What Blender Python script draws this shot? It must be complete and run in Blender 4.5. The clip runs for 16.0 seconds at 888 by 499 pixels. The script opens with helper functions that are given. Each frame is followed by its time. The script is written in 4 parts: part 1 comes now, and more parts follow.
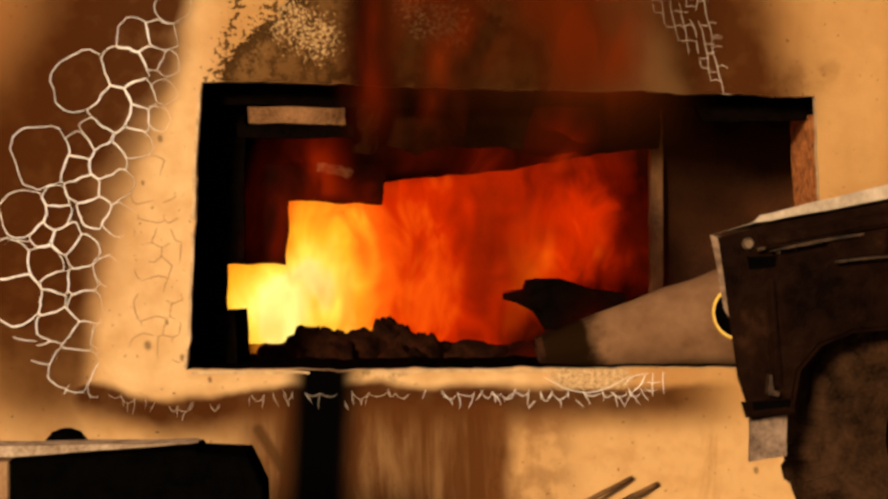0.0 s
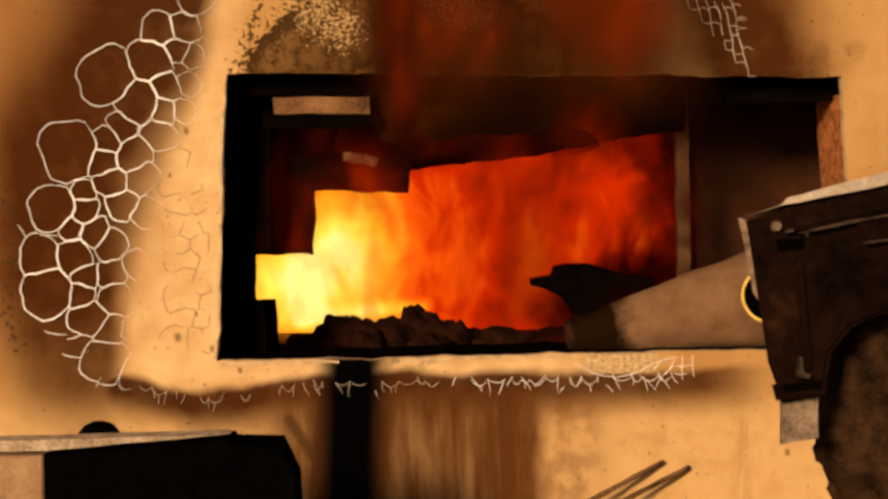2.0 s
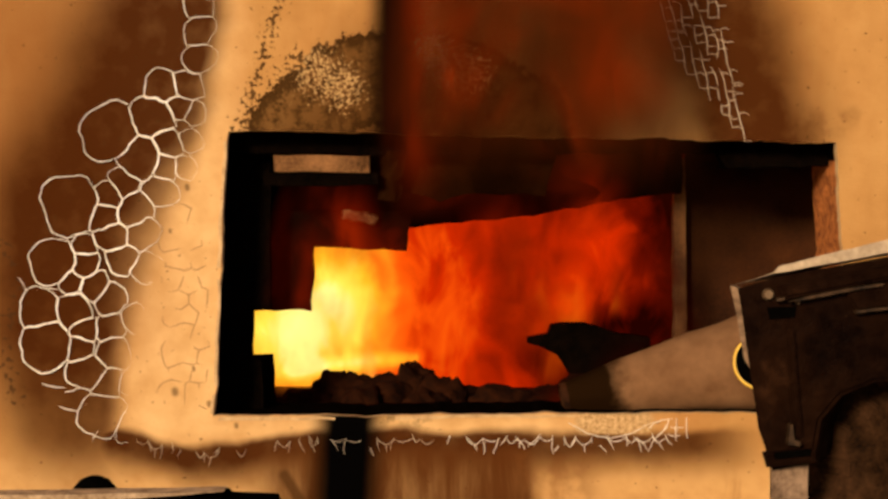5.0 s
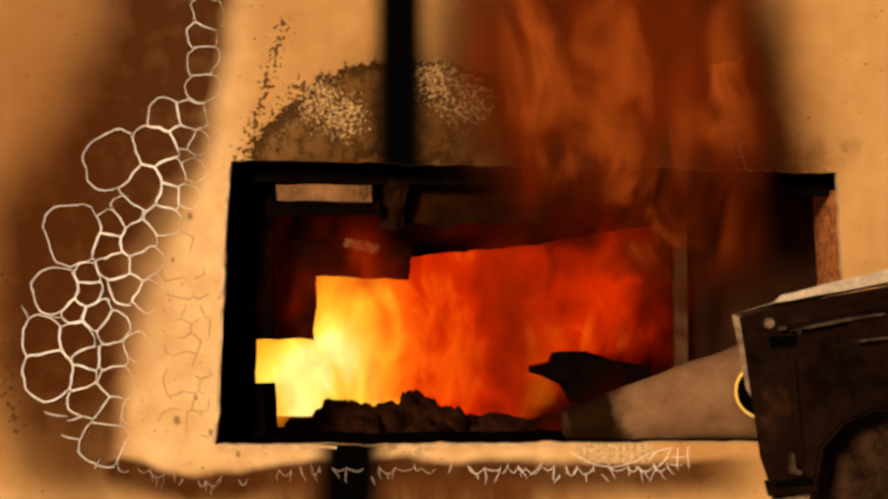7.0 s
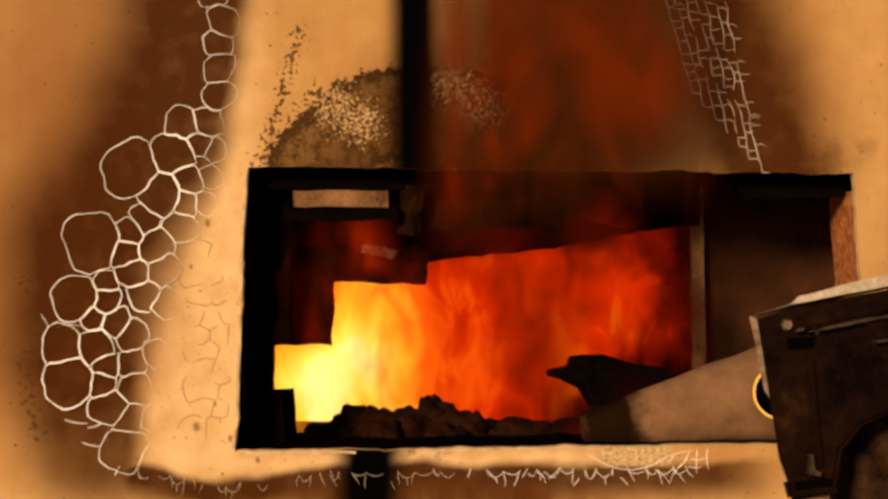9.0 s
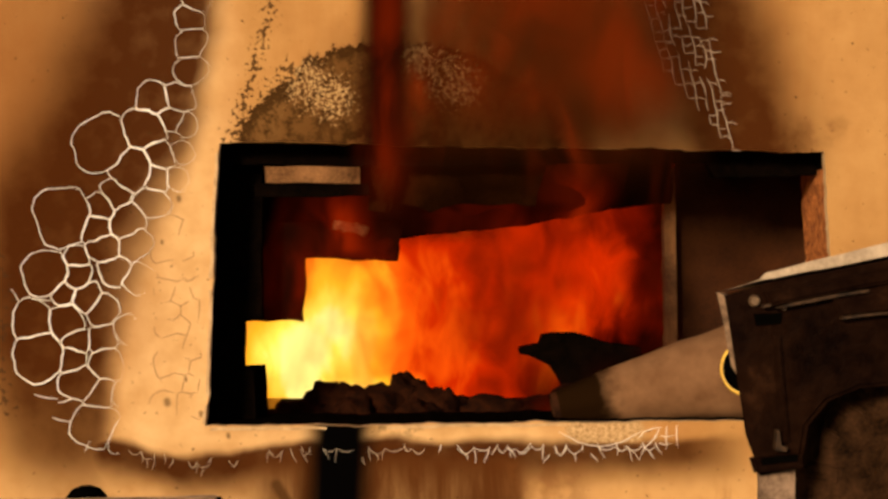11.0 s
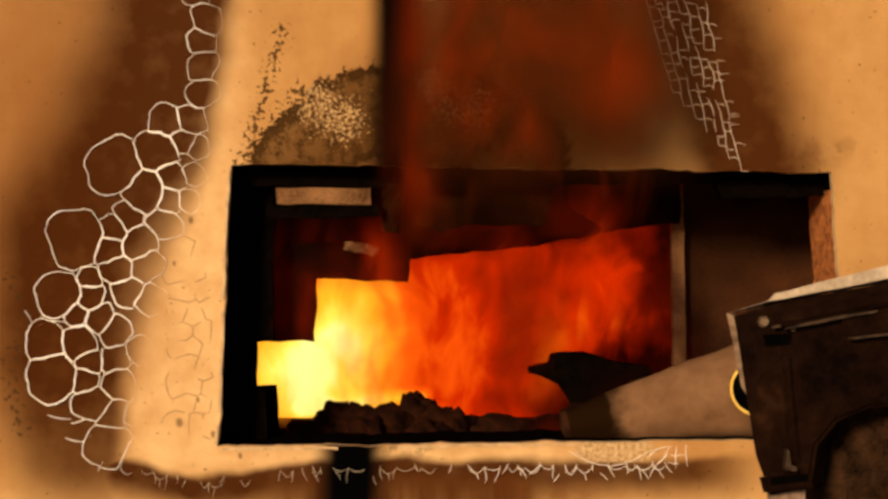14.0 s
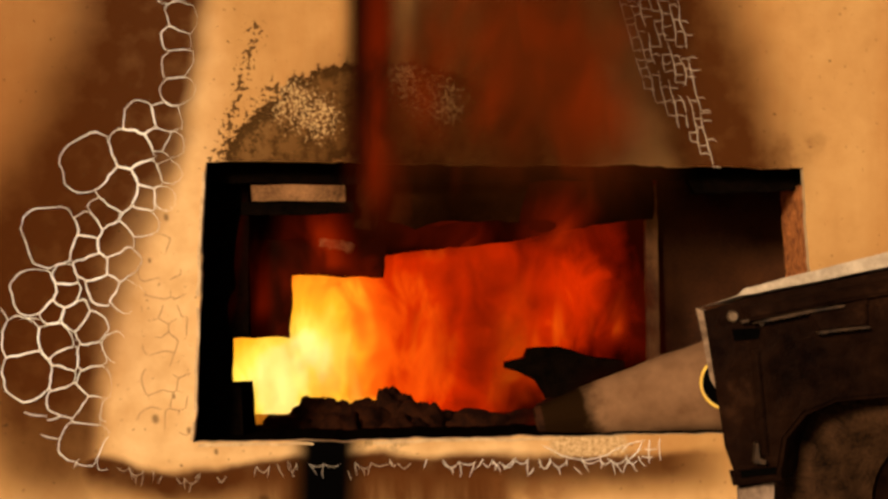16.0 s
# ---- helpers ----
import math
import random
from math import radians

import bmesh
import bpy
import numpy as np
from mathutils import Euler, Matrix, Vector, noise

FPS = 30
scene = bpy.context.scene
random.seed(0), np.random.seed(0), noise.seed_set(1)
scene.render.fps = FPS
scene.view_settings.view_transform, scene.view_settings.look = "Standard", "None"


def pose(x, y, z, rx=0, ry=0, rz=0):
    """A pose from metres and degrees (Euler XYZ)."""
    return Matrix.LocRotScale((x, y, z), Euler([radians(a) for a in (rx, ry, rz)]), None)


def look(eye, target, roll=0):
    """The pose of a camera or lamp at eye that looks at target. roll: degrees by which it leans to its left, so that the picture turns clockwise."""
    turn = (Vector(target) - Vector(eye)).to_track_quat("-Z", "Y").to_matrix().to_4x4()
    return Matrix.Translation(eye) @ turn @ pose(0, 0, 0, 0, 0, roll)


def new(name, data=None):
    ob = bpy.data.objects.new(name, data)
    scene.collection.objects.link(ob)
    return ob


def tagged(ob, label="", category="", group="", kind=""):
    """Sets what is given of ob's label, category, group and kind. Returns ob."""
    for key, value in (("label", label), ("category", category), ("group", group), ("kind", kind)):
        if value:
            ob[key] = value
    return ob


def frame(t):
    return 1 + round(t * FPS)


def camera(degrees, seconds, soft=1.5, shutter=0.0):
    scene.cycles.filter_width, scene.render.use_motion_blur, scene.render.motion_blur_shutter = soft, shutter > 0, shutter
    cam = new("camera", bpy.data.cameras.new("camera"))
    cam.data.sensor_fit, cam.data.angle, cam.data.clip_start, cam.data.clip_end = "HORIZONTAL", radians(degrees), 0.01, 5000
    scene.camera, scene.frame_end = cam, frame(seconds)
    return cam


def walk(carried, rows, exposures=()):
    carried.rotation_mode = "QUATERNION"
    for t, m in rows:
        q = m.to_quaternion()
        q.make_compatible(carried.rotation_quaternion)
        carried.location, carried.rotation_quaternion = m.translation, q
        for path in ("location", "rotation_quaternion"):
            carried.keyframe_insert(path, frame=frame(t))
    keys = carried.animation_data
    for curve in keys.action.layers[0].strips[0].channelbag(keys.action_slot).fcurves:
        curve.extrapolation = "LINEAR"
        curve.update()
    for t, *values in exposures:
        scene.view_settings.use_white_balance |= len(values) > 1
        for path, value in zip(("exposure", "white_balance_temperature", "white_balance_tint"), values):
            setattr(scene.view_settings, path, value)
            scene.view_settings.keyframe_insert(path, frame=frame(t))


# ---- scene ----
from mathutils import geometry

cam = camera(30, 16.0, soft=2.9)

# seconds, eye, turn, tilt, lean
PATH = [
    (0, -0.0088, -4.287, 1.0141, -1.016, -2.118, -0.136),
    (0.5, -0.023, -4.2956, 1.0197, -0.468, -2.149, -0.212),
    (1, -0.0344, -4.3014, 1.0254, -0.596, -1.944, 0.131),
    (1.5, -0.0214, -4.2842, 1.0159, -0.33, -2.489, 0.615),
    (2, -0.0132, -4.2903, 1.0193, -0.127, -2.616, 0.888),
    (2.5, -0.0096, -4.3145, 1.0266, -0.34, -1.992, 1.16),
    (3, -0.0132, -4.3168, 1.0312, 0.173, -1.907, 1.496),
    (3.5, 0.002, -4.3162, 1.029, -0.126, -1.935, 2.016),
    (4, -0.0007, -4.3191, 1.0321, 0.363, -1.881, 1.11),
    (4.2, -0.0029, -4.3208, 1.0392, 0.063, -1.605, 0.436),
    (6.3, 0.0151, -4.3324, 1.0602, -0.054, -0.437, -0.044),
    (6.5, 0.0046, -4.3386, 1.0607, -0.131, 0.01, 0.149),
    (7, -0, -4.3347, 1.053, -0, 0, -0),
    (7.5, -0.005, -4.3359, 1.0676, -0.01, -0.078, 0.026),
    (8, 0.0024, -4.3387, 1.0662, 0.301, -0.014, 0.503),
    (8.2, -0.0006, -4.3435, 1.0564, 0.506, 0.182, 0.311),
    (10.3, 0.0017, -4.3414, 1.047, 0.719, 0.09, 0.951),
    (10.5, 0.0073, -4.3407, 1.0388, 0.654, -0.17, 0.73),
    (11, 0.0206, -4.3463, 1.0397, -0.122, -0.483, 0.286),
    (11.5, 0.0249, -4.355, 1.0445, -0.985, -0.273, 0.384),
    (12, 0.0197, -4.3619, 1.0414, -0.877, -0.218, 0.361),
    (12.5, 0.0288, -4.361, 1.0421, -0.91, -0.116, 0.524),
    (13, 0.0297, -4.3569, 1.0419, -0.45, 0.082, 0.617),
    (13.5, 0.0093, -4.3708, 1.0583, 0.57, 0.14, 0.758),
    (14, 0.0092, -4.3748, 1.0489, 0.078, 0.116, 0.406),
    (14.5, -0.0004, -4.3834, 1.0563, -0.375, 0.177, 0.403),
    (15, 0.0188, -4.3797, 1.0484, -0.387, -0.031, 0.686),
    (15.5, 0.0324, -4.3883, 1.0467, -0.503, -0.121, 0.501),
    (16, 0.0301, -4.3999, 1.051, -0.537, -0.051, 0.602),
]


def stand(x, y, z, turn, tilt, lean):
    return pose(x, y, z, 0, 0, turn) @ pose(0, 0, 0, tilt) @ pose(0, 0, 0, 0, lean) @ pose(0, 0, 0, 90)


walk(cam, [(row[0], stand(*row[1:])) for row in PATH], exposures=[(0.0, 0.0, 7050, 17), (16.0, 0.0, 7050, 17)])
scene.cycles.transparent_max_bounces = 32

# ---- world and light ----
SUN_UP, SUN_SIDE = 17.0, -26.0
world = bpy.data.worlds.new("dusk_sky")
scene.world = world
world.use_nodes = True
sky = world.node_tree.nodes.new("ShaderNodeTexSky")
sky.sky_type, sky.sun_disc = "NISHITA", False
sky.sun_elevation, sky.sun_rotation = radians(SUN_UP), radians(180 - SUN_SIDE)
world.node_tree.links.new(sky.outputs[0], world.node_tree.nodes["Background"].inputs[0])
world.node_tree.nodes["Background"].inputs[1].default_value = 0.05
sun = new("sun", bpy.data.lights.new("sun", "SUN"))
sun.data.energy, sun.data.angle, sun.data.color = 4.6, radians(10), (1.0, 0.80, 0.55)
sun.matrix_world = look((math.sin(radians(SUN_SIDE)) * 8, -math.cos(radians(SUN_SIDE)) * 8, 8 * math.tan(radians(SUN_UP)) + 1), (0, 0, 1))


# ---- materials ----
class Net:
    """Short hand for shader nodes."""

    def __init__(self, name):
        self.mat = bpy.data.materials.new(name)
        self.mat.use_nodes = True
        self.tree = self.mat.node_tree
        self.out = self.tree.nodes["Material Output"]
        self.bsdf = self.tree.nodes["Principled BSDF"]

    def node(self, kind):
        return self.tree.nodes.new(kind)

    def vector(self, op):
        n = self.node("ShaderNodeVectorMath")
        n.operation = op
        return n

    def plug(self, value, socket):
        if isinstance(value, bpy.types.NodeSocket):
            self.tree.links.new(value, socket)
        else:
            socket.default_value = value

    def m(self, op, a, b=0.0, c=0.0, clamp=False):
        n = self.node("ShaderNodeMath")
        n.operation, n.use_clamp = op, clamp
        for v, s in zip((a, b, c), n.inputs):
            self.plug(v, s)
        return n.outputs[0]

    def step(self, v, lo, hi, a=0.0, b=1.0):
        n = self.node("ShaderNodeMapRange")
        n.interpolation_type = "SMOOTHSTEP"
        for x, s in zip((v, lo, hi, a, b), n.inputs):
            self.plug(x, s)
        return n.outputs[0]

    def mix(self, fac, a, b, mode="MIX"):
        n = self.node("ShaderNodeMix")
        n.data_type, n.blend_type = "RGBA", mode
        self.plug(fac, n.inputs[0])
        for v, s in ((a, n.inputs[6]), (b, n.inputs[7])):
            self.plug((*v, 1) if isinstance(v, tuple) else v, s)
        return n.outputs[2]

    def noise(self, vec, scale, detail=4.0, rough=0.55, distort=0.0):
        n = self.node("ShaderNodeTexNoise")
        self.plug(vec, n.inputs["Vector"])
        n.inputs["Scale"].default_value, n.inputs["Detail"].default_value = scale, detail
        n.inputs["Roughness"].default_value, n.inputs["Distortion"].default_value = rough, distort
        return n.outputs["Fac"]

    def ramp(self, v, *stops):
        n = self.node("ShaderNodeValToRGB")
        self.plug(v, n.inputs[0])
        e = n.color_ramp.elements
        while len(e) < len(stops):
            e.new(0.5)
        for el, (p, c) in zip(e, stops):
            el.position, el.color = p, (*c, 1)
        return n.outputs[0]

    def stretch(self, vec, scale, shift=(0, 0, 0)):
        n = self.node("ShaderNodeMapping")
        self.plug(vec, n.inputs[0])
        n.inputs["Scale"].default_value, n.inputs["Location"].default_value = scale, shift
        return n.outputs[0]

    def position(self):
        return self.node("ShaderNodeNewGeometry").outputs["Position"]

    def local(self):
        return self.node("ShaderNodeTexCoord").outputs["Object"]

    def xyz(self, vec):
        n = self.node("ShaderNodeSeparateXYZ")
        self.plug(vec, n.inputs[0])
        return n.outputs

    def bump(self, height, strength, distance):
        n = self.node("ShaderNodeBump")
        n.inputs["Strength"].default_value, n.inputs["Distance"].default_value = strength, distance
        self.plug(height, n.inputs["Height"])
        self.tree.links.new(n.outputs[0], self.bsdf.inputs["Normal"])

    def surface(self, colour, rough, metal=0.0, spec=0.5):
        self.plug((*colour, 1) if isinstance(colour, tuple) else colour, self.bsdf.inputs["Base Color"])
        self.plug(rough, self.bsdf.inputs["Roughness"])
        self.plug(metal, self.bsdf.inputs["Metallic"])
        self.bsdf.inputs["Specular IOR Level"].default_value = spec
        return self.mat


def plain(name, dark, light, rough=0.8, metal=0.0, scale=12.0, bump=0.3, depth=0.004, spec=0.5, fine=120.0):
    """A surface of two shades, blotched and grained."""
    n = Net(name)
    p = n.local()
    big, small = n.noise(p, scale, 5, 0.6), n.noise(p, fine, 3, 0.6)
    v = n.m("ADD", n.m("MULTIPLY", big, 0.7), n.m("MULTIPLY", small, 0.3))
    n.bump(v, bump, depth)
    return n.surface(n.ramp(v, (0.35, dark), (0.65, light)), rough, metal, spec)


def near_line(n, x, z, ax, az, bx, bz):
    """Distance from (x, z) to a straight stretch of the wall."""
    dx, dz = bx - ax, bz - az
    ll = dx * dx + dz * dz
    px, pz = n.m("SUBTRACT", x, ax), n.m("SUBTRACT", z, az)
    s = n.m("DIVIDE", n.m("ADD", n.m("MULTIPLY", px, dx), n.m("MULTIPLY", pz, dz)), ll, clamp=True)
    ex, ez = n.m("SUBTRACT", px, n.m("MULTIPLY", s, dx)), n.m("SUBTRACT", pz, n.m("MULTIPLY", s, dz))
    return n.m("SQRT", n.m("ADD", n.m("MULTIPLY", ex, ex), n.m("MULTIPLY", ez, ez)))


def band(n, x, z, spine, inner, outer):
    """1 on a broken line, fading to 0 between the inner and the outer distance."""
    d = None
    for (a, b), (c, e) in zip(spine, spine[1:]):
        s = near_line(n, x, z, a, b, c, e)
        d = s if d is None else n.m("MINIMUM", d, s)
    return n.step(d, inner, outer, 1.0, 0.0)


def painted_wall():
    """Ochre wall paint with the soot, heat marks and streaks that the fire has left round the opening, a black column
    and some painted-in light.
    """
    n = Net("sooted_paint")
    p = n.position()
    w = n.node("ShaderNodeTexNoise")
    n.plug(p, w.inputs["Vector"])
    w.inputs["Scale"].default_value, w.inputs["Detail"].default_value = 5.0, 3.0
    shift = n.vector("MULTIPLY_ADD")
    n.plug(w.outputs["Color"], shift.inputs[0])
    shift.inputs[1].default_value, shift.inputs[2].default_value = (0.07, 0.0, 0.07), (-0.035, 0.0, -0.035)
    moved = n.vector("ADD")
    n.plug(p, moved.inputs[0]), n.plug(shift.outputs[0], moved.inputs[1])
    x, _, z = n.xyz(moved.outputs[0])
    x0, _, z0 = n.xyz(p)
    big, mid, fine = n.noise(p, 2.2, 5), n.noise(p, 14, 5), n.noise(p, 160, 3)
    runs = n.noise(n.stretch(p, (11, 1, 1.6)), 1.0, 6, 0.65, 0.4)
    colour = n.ramp(n.m("ADD", n.m("MULTIPLY", big, 0.6), n.m("MULTIPLY", mid, 0.4)), (0.3, (0.36, 0.178, 0.058)), (0.5, (0.455, 0.242, 0.084)), (0.7, (0.53, 0.300, 0.110)))
    brush = n.noise(n.stretch(p, (5.0, 1, 0.8)), 1.0, 5, 0.6)
    colour = n.mix(n.step(brush, 0.40, 0.70, 0.0, 0.45), colour, (0.36, 0.150, 0.040))
    # Cream margin; the ochre beyond is kept darker for light falling off rightwards.
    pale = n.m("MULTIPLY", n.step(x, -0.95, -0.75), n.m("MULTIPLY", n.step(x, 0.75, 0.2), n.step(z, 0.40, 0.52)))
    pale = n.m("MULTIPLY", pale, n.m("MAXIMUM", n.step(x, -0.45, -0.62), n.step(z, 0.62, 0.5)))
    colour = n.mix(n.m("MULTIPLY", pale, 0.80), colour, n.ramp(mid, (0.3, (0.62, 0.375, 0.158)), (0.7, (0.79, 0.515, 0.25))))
    # Paler low down: light that strikes the wall's foot, put into the paint.
    low_light = n.m("MULTIPLY", n.step(z, 0.50, 0.34), n.step(mid, 0.25, 0.60, 0.35, 0.75))
    colour = n.mix(low_light, colour, (0.64, 0.385, 0.160))
    grime = n.m("MULTIPLY", band(n, x, z, [(-0.169, 0.543), (-0.058, 0.535)], 0.0, 0.05), n.step(n.noise(p, 38, 3), 0.45, 0.6))
    colour = n.mix(n.m("MULTIPLY", grime, 0.7), colour, (0.17, 0.12, 0.055))
    smear = n.m("MULTIPLY", band(n, x, z, [(0.913, 1.283), (1.061, 1.317)], 0.0, 0.06), n.step(mid, 0.4, 0.65))
    colour = n.mix(n.m("MULTIPLY", smear, 0.9), colour, (0.26, 0.125, 0.040))
    patch = band(n, x0, z0, [(0.375, 0.521), (0.525, 0.524)], 0.022, 0.036)
    gravel = n.ramp(n.noise(p, 105, 3, 0.7), (0.36, (0.25, 0.145, 0.060)), (0.52, (0.52, 0.34, 0.165)), (0.68, (0.68, 0.48, 0.27)))
    # scorched brown halo: left flank, foot and upper right flank
    left = band(n, x, z, [(-0.665, 2.091), (-0.684, 1.617), (-0.806, 1.335), (-0.984, 1.083), (-0.995, 0.787), (-0.935, 0.600)], 0.10, 0.33)
    edge = n.m("ADD", n.step(z, 0.60, 1.42, -0.862, -0.610), n.step(z, 1.3, 2.0, 0.0, 0.09))
    cream = n.step(n.m("SUBTRACT", x, edge), -0.035, 0.055)
    left = n.m("MULTIPLY", n.m("MULTIPLY", left, n.m("SUBTRACT", 1.0, cream)), n.step(z, 0.45, 0.80, 0.86, 1.0))
    dip = n.m("DIVIDE", n.m("ADD", x, 0.60), 0.13)
    line = n.m("SUBTRACT", 0.503, n.m("DIVIDE", 0.032, n.m("ADD", 1.0, n.m("POWER", n.m("ABSOLUTE", dip), 4.0))))
    below = n.m("SUBTRACT", line, z)
    foot = n.m("MULTIPLY", n.step(below, -0.018, 0.016), n.step(below, 0.040, 0.150, 1.0, 0.0))
    foot = n.m("MULTIPLY", n.m("MULTIPLY", foot, n.step(x, -0.99, -0.86)), n.step(x, 0.90, 0.66))
    foot = n.m("MULTIPLY", foot, n.step(x, 0.1, 0.7, 1.0, 0.92))
    right = band(n, x, z, [(0.542, 2.150), (0.668, 1.706), (0.742, 1.483), (0.809, 1.261)], 0.06, 0.30)
    right = n.m("MULTIPLY", right, n.step(n.m("ADD", x, n.m("MULTIPLY", z, 0.27)), 0.93, 1.05))
    soot = n.m("MAXIMUM", n.m("MAXIMUM", left, foot), right)
    soot = n.m("MULTIPLY", soot, n.m("ADD", 0.8, n.m("MULTIPLY", mid, 0.4)), clamp=True)
    haze = band(n, x, z, [(-0.895, 2.150), (-0.939, 1.617), (-1.132, 1.069), (-1.162, 0.757)], 0.05, 0.36)
    flank = n.m("MULTIPLY", n.step(x, -0.60, -0.85), n.step(z, 0.52, 0.86))
    flank = n.m("MULTIPLY", flank, n.m("ADD", 0.04, n.m("MULTIPLY", n.noise(n.stretch(p, (2.2, 1, 0.7)), 1.0, 4), 0.6)))
    colour = n.mix(flank, colour, (0.21, 0.070, 0.020))
    colour = n.mix(n.m("MULTIPLY", haze, n.m("MULTIPLY", n.step(z, 0.42, 0.70), n.step(z, 0.85, 1.55, 0.16, 0.34))), colour, (0.135, 0.043, 0.011))
    colour = n.mix(n.m("MULTIPLY", soot, 0.985), colour, (0.054, 0.0148, 0.0034))
    colour = n.mix(n.m("MULTIPLY", patch, 0.85), colour, gravel)
    # smoke stain above the opening and the flaked dark arch
    stain = band(n, x, z, [(0.000, 1.250), (0.172, 1.394), (0.300, 1.617), (0.420, 2.150)], 0.20, 0.46)
    strip = band(n, x, z, [(0.490, 1.500), (0.565, 1.390), (0.665, 1.255)], 0.012, 0.072)
    stain = n.m("MULTIPLY", stain, n.m("SUBTRACT", 1.0, n.m("MULTIPLY", strip, 0.80)))
    colour = n.mix(n.m("MULTIPLY", stain, n.m("ADD", n.step(z, 1.62, 1.28, 0.56, 0.70), n.m("MULTIPLY", runs, 0.32))), colour, (0.058, 0.0185, 0.0042))
    arch = band(n, x, z, [(-0.391, 1.276), (-0.287, 1.387), (-0.154, 1.424), (0.024, 1.409), (0.216, 1.306)], 0.075, 0.165)
    flake, chunk = n.noise(p, 105, 5, 0.7, 0.6), n.noise(p, 26, 4, 0.6)
    torn = n.m("ADD", n.m("MULTIPLY", n.m("SUBTRACT", flake, 0.5), 0.9), n.m("MULTIPLY", n.m("SUBTRACT", chunk, 0.5), 1.6))
    inside = n.step(n.m("ADD", arch, torn), 0.42, 0.52)
    rind = n.m("MULTIPLY", inside, n.step(n.m("ADD", arch, torn), 1.15, 0.70))
    colour = n.mix(n.m("MULTIPLY", inside, 0.80), colour, (0.085, 0.037, 0.0105))
    colour = n.mix(n.m("MULTIPLY", rind, 0.85), colour, (0.030, 0.0125, 0.0035))
    bare = n.m("MAXIMUM", band(n, x, z, [(-0.340, 1.455), (-0.255, 1.400)], 0.02, 0.115), band(n, x, z, [(-0.030, 1.500), (0.075, 1.430)], 0.02, 0.115))
    bare = n.step(n.m("ADD", n.m("MULTIPLY", bare, 0.20), flake), 0.685, 0.745)
    colour = n.mix(n.m("MULTIPLY", n.m("MULTIPLY", bare, inside), 0.75), colour, (0.56, 0.36, 0.16))
    specks = band(n, x0, z0, [(-0.421, 1.640), (-0.475, 1.450), (-0.520, 1.310)], 0.0, 0.045)
    crumbs = band(n, x0, z0, [(-0.375, 1.470), (-0.440, 1.370), (-0.520, 1.305)], 0.01, 0.06)
    dots = n.step(n.m("ADD", n.noise(p, 72, 2), n.m("MULTIPLY", n.m("MAXIMUM", specks, crumbs), 0.20)), 0.69, 0.73)
    colour = n.mix(n.m("MULTIPLY", dots, 0.9), colour, (0.055, 0.026, 0.008))
    # rain-washed brown runs under the sill
    wash = n.m("MULTIPLY", n.m("MULTIPLY", n.step(x, 0.27, 0.21), n.step(x, -0.56, -0.40)), n.step(z, 0.50, 0.43))
    colour = n.mix(n.m("MULTIPLY", wash, n.step(runs, 0.30, 0.62, 0.70, 0.98)), colour, (0.080, 0.0245, 0.0062))
    fade = n.m("MULTIPLY", n.m("MULTIPLY", n.step(x, 0.46, 0.34), n.step(x, 0.16, 0.22)), n.m("MULTIPLY", n.step(z, 0.48, 0.42), n.step(mid, 0.38, 0.62)))
    colour = n.mix(n.m("MULTIPLY", fade, 0.55), colour, (0.15, 0.055, 0.016))
    smudge = band(n, x0, z0, [(-0.413, 0.387), (-0.354, 0.291)], 0.006, 0.022)
    colour = n.mix(n.m("MULTIPLY", smudge, 0.85), colour, (0.07, 0.030, 0.010))
    gritty = band(n, x0, z0, [(-1.147, 0.994), (-1.102, 0.876), (-1.154, 0.757), (-1.117, 0.580)], 0.0, 0.05)
    grit = n.step(n.m("ADD", n.noise(p, 60, 3), n.m("MULTIPLY", gritty, 0.18)), 0.70, 0.76)
    colour = n.mix(n.m("MULTIPLY", grit, 0.75), colour, (0.05, 0.024, 0.010))
    streaks = n.m("MULTIPLY", n.step(runs, 0.55, 0.75), n.m("MULTIPLY", n.step(z, 0.46, 0.36), n.step(x, 0.2, 0.3)))
    colour = n.mix(n.m("MULTIPLY", streaks, 0.5), colour, (0.26, 0.115, 0.035))
    spots = None
    for a, b, c in ((-0.665, 1.143, 0.010), (-0.710, 1.029, 0.006), (-0.699, 0.609, 0.014), (-0.610, 0.577, 0.010), (-0.650, 0.669, 0.007), (-0.539, 0.520, 0.008), (0.883, 0.283, 0.010)):
        dot = band(n, x0, z0, [(a, b), (a + 0.001, b - 0.006)], c * 0.2, c)
        spots = dot if spots is None else n.m("MAXIMUM", spots, dot)
    colour = n.mix(n.m("MULTIPLY", spots, 0.7), colour, (0.10, 0.055, 0.022))
    # black column with soft edges that crosses the opening
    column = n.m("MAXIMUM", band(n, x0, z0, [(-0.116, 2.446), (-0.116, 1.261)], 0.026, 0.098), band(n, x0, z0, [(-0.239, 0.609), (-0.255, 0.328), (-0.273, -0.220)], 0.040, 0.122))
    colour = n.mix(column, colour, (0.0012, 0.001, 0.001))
    n.bump(n.m("ADD", n.m("MULTIPLY", mid, 0.5), n.m("MULTIPLY", fine, 0.5)), 0.35, 0.006)
    return n.surface(colour, 0.9, 0.0, 0.0)


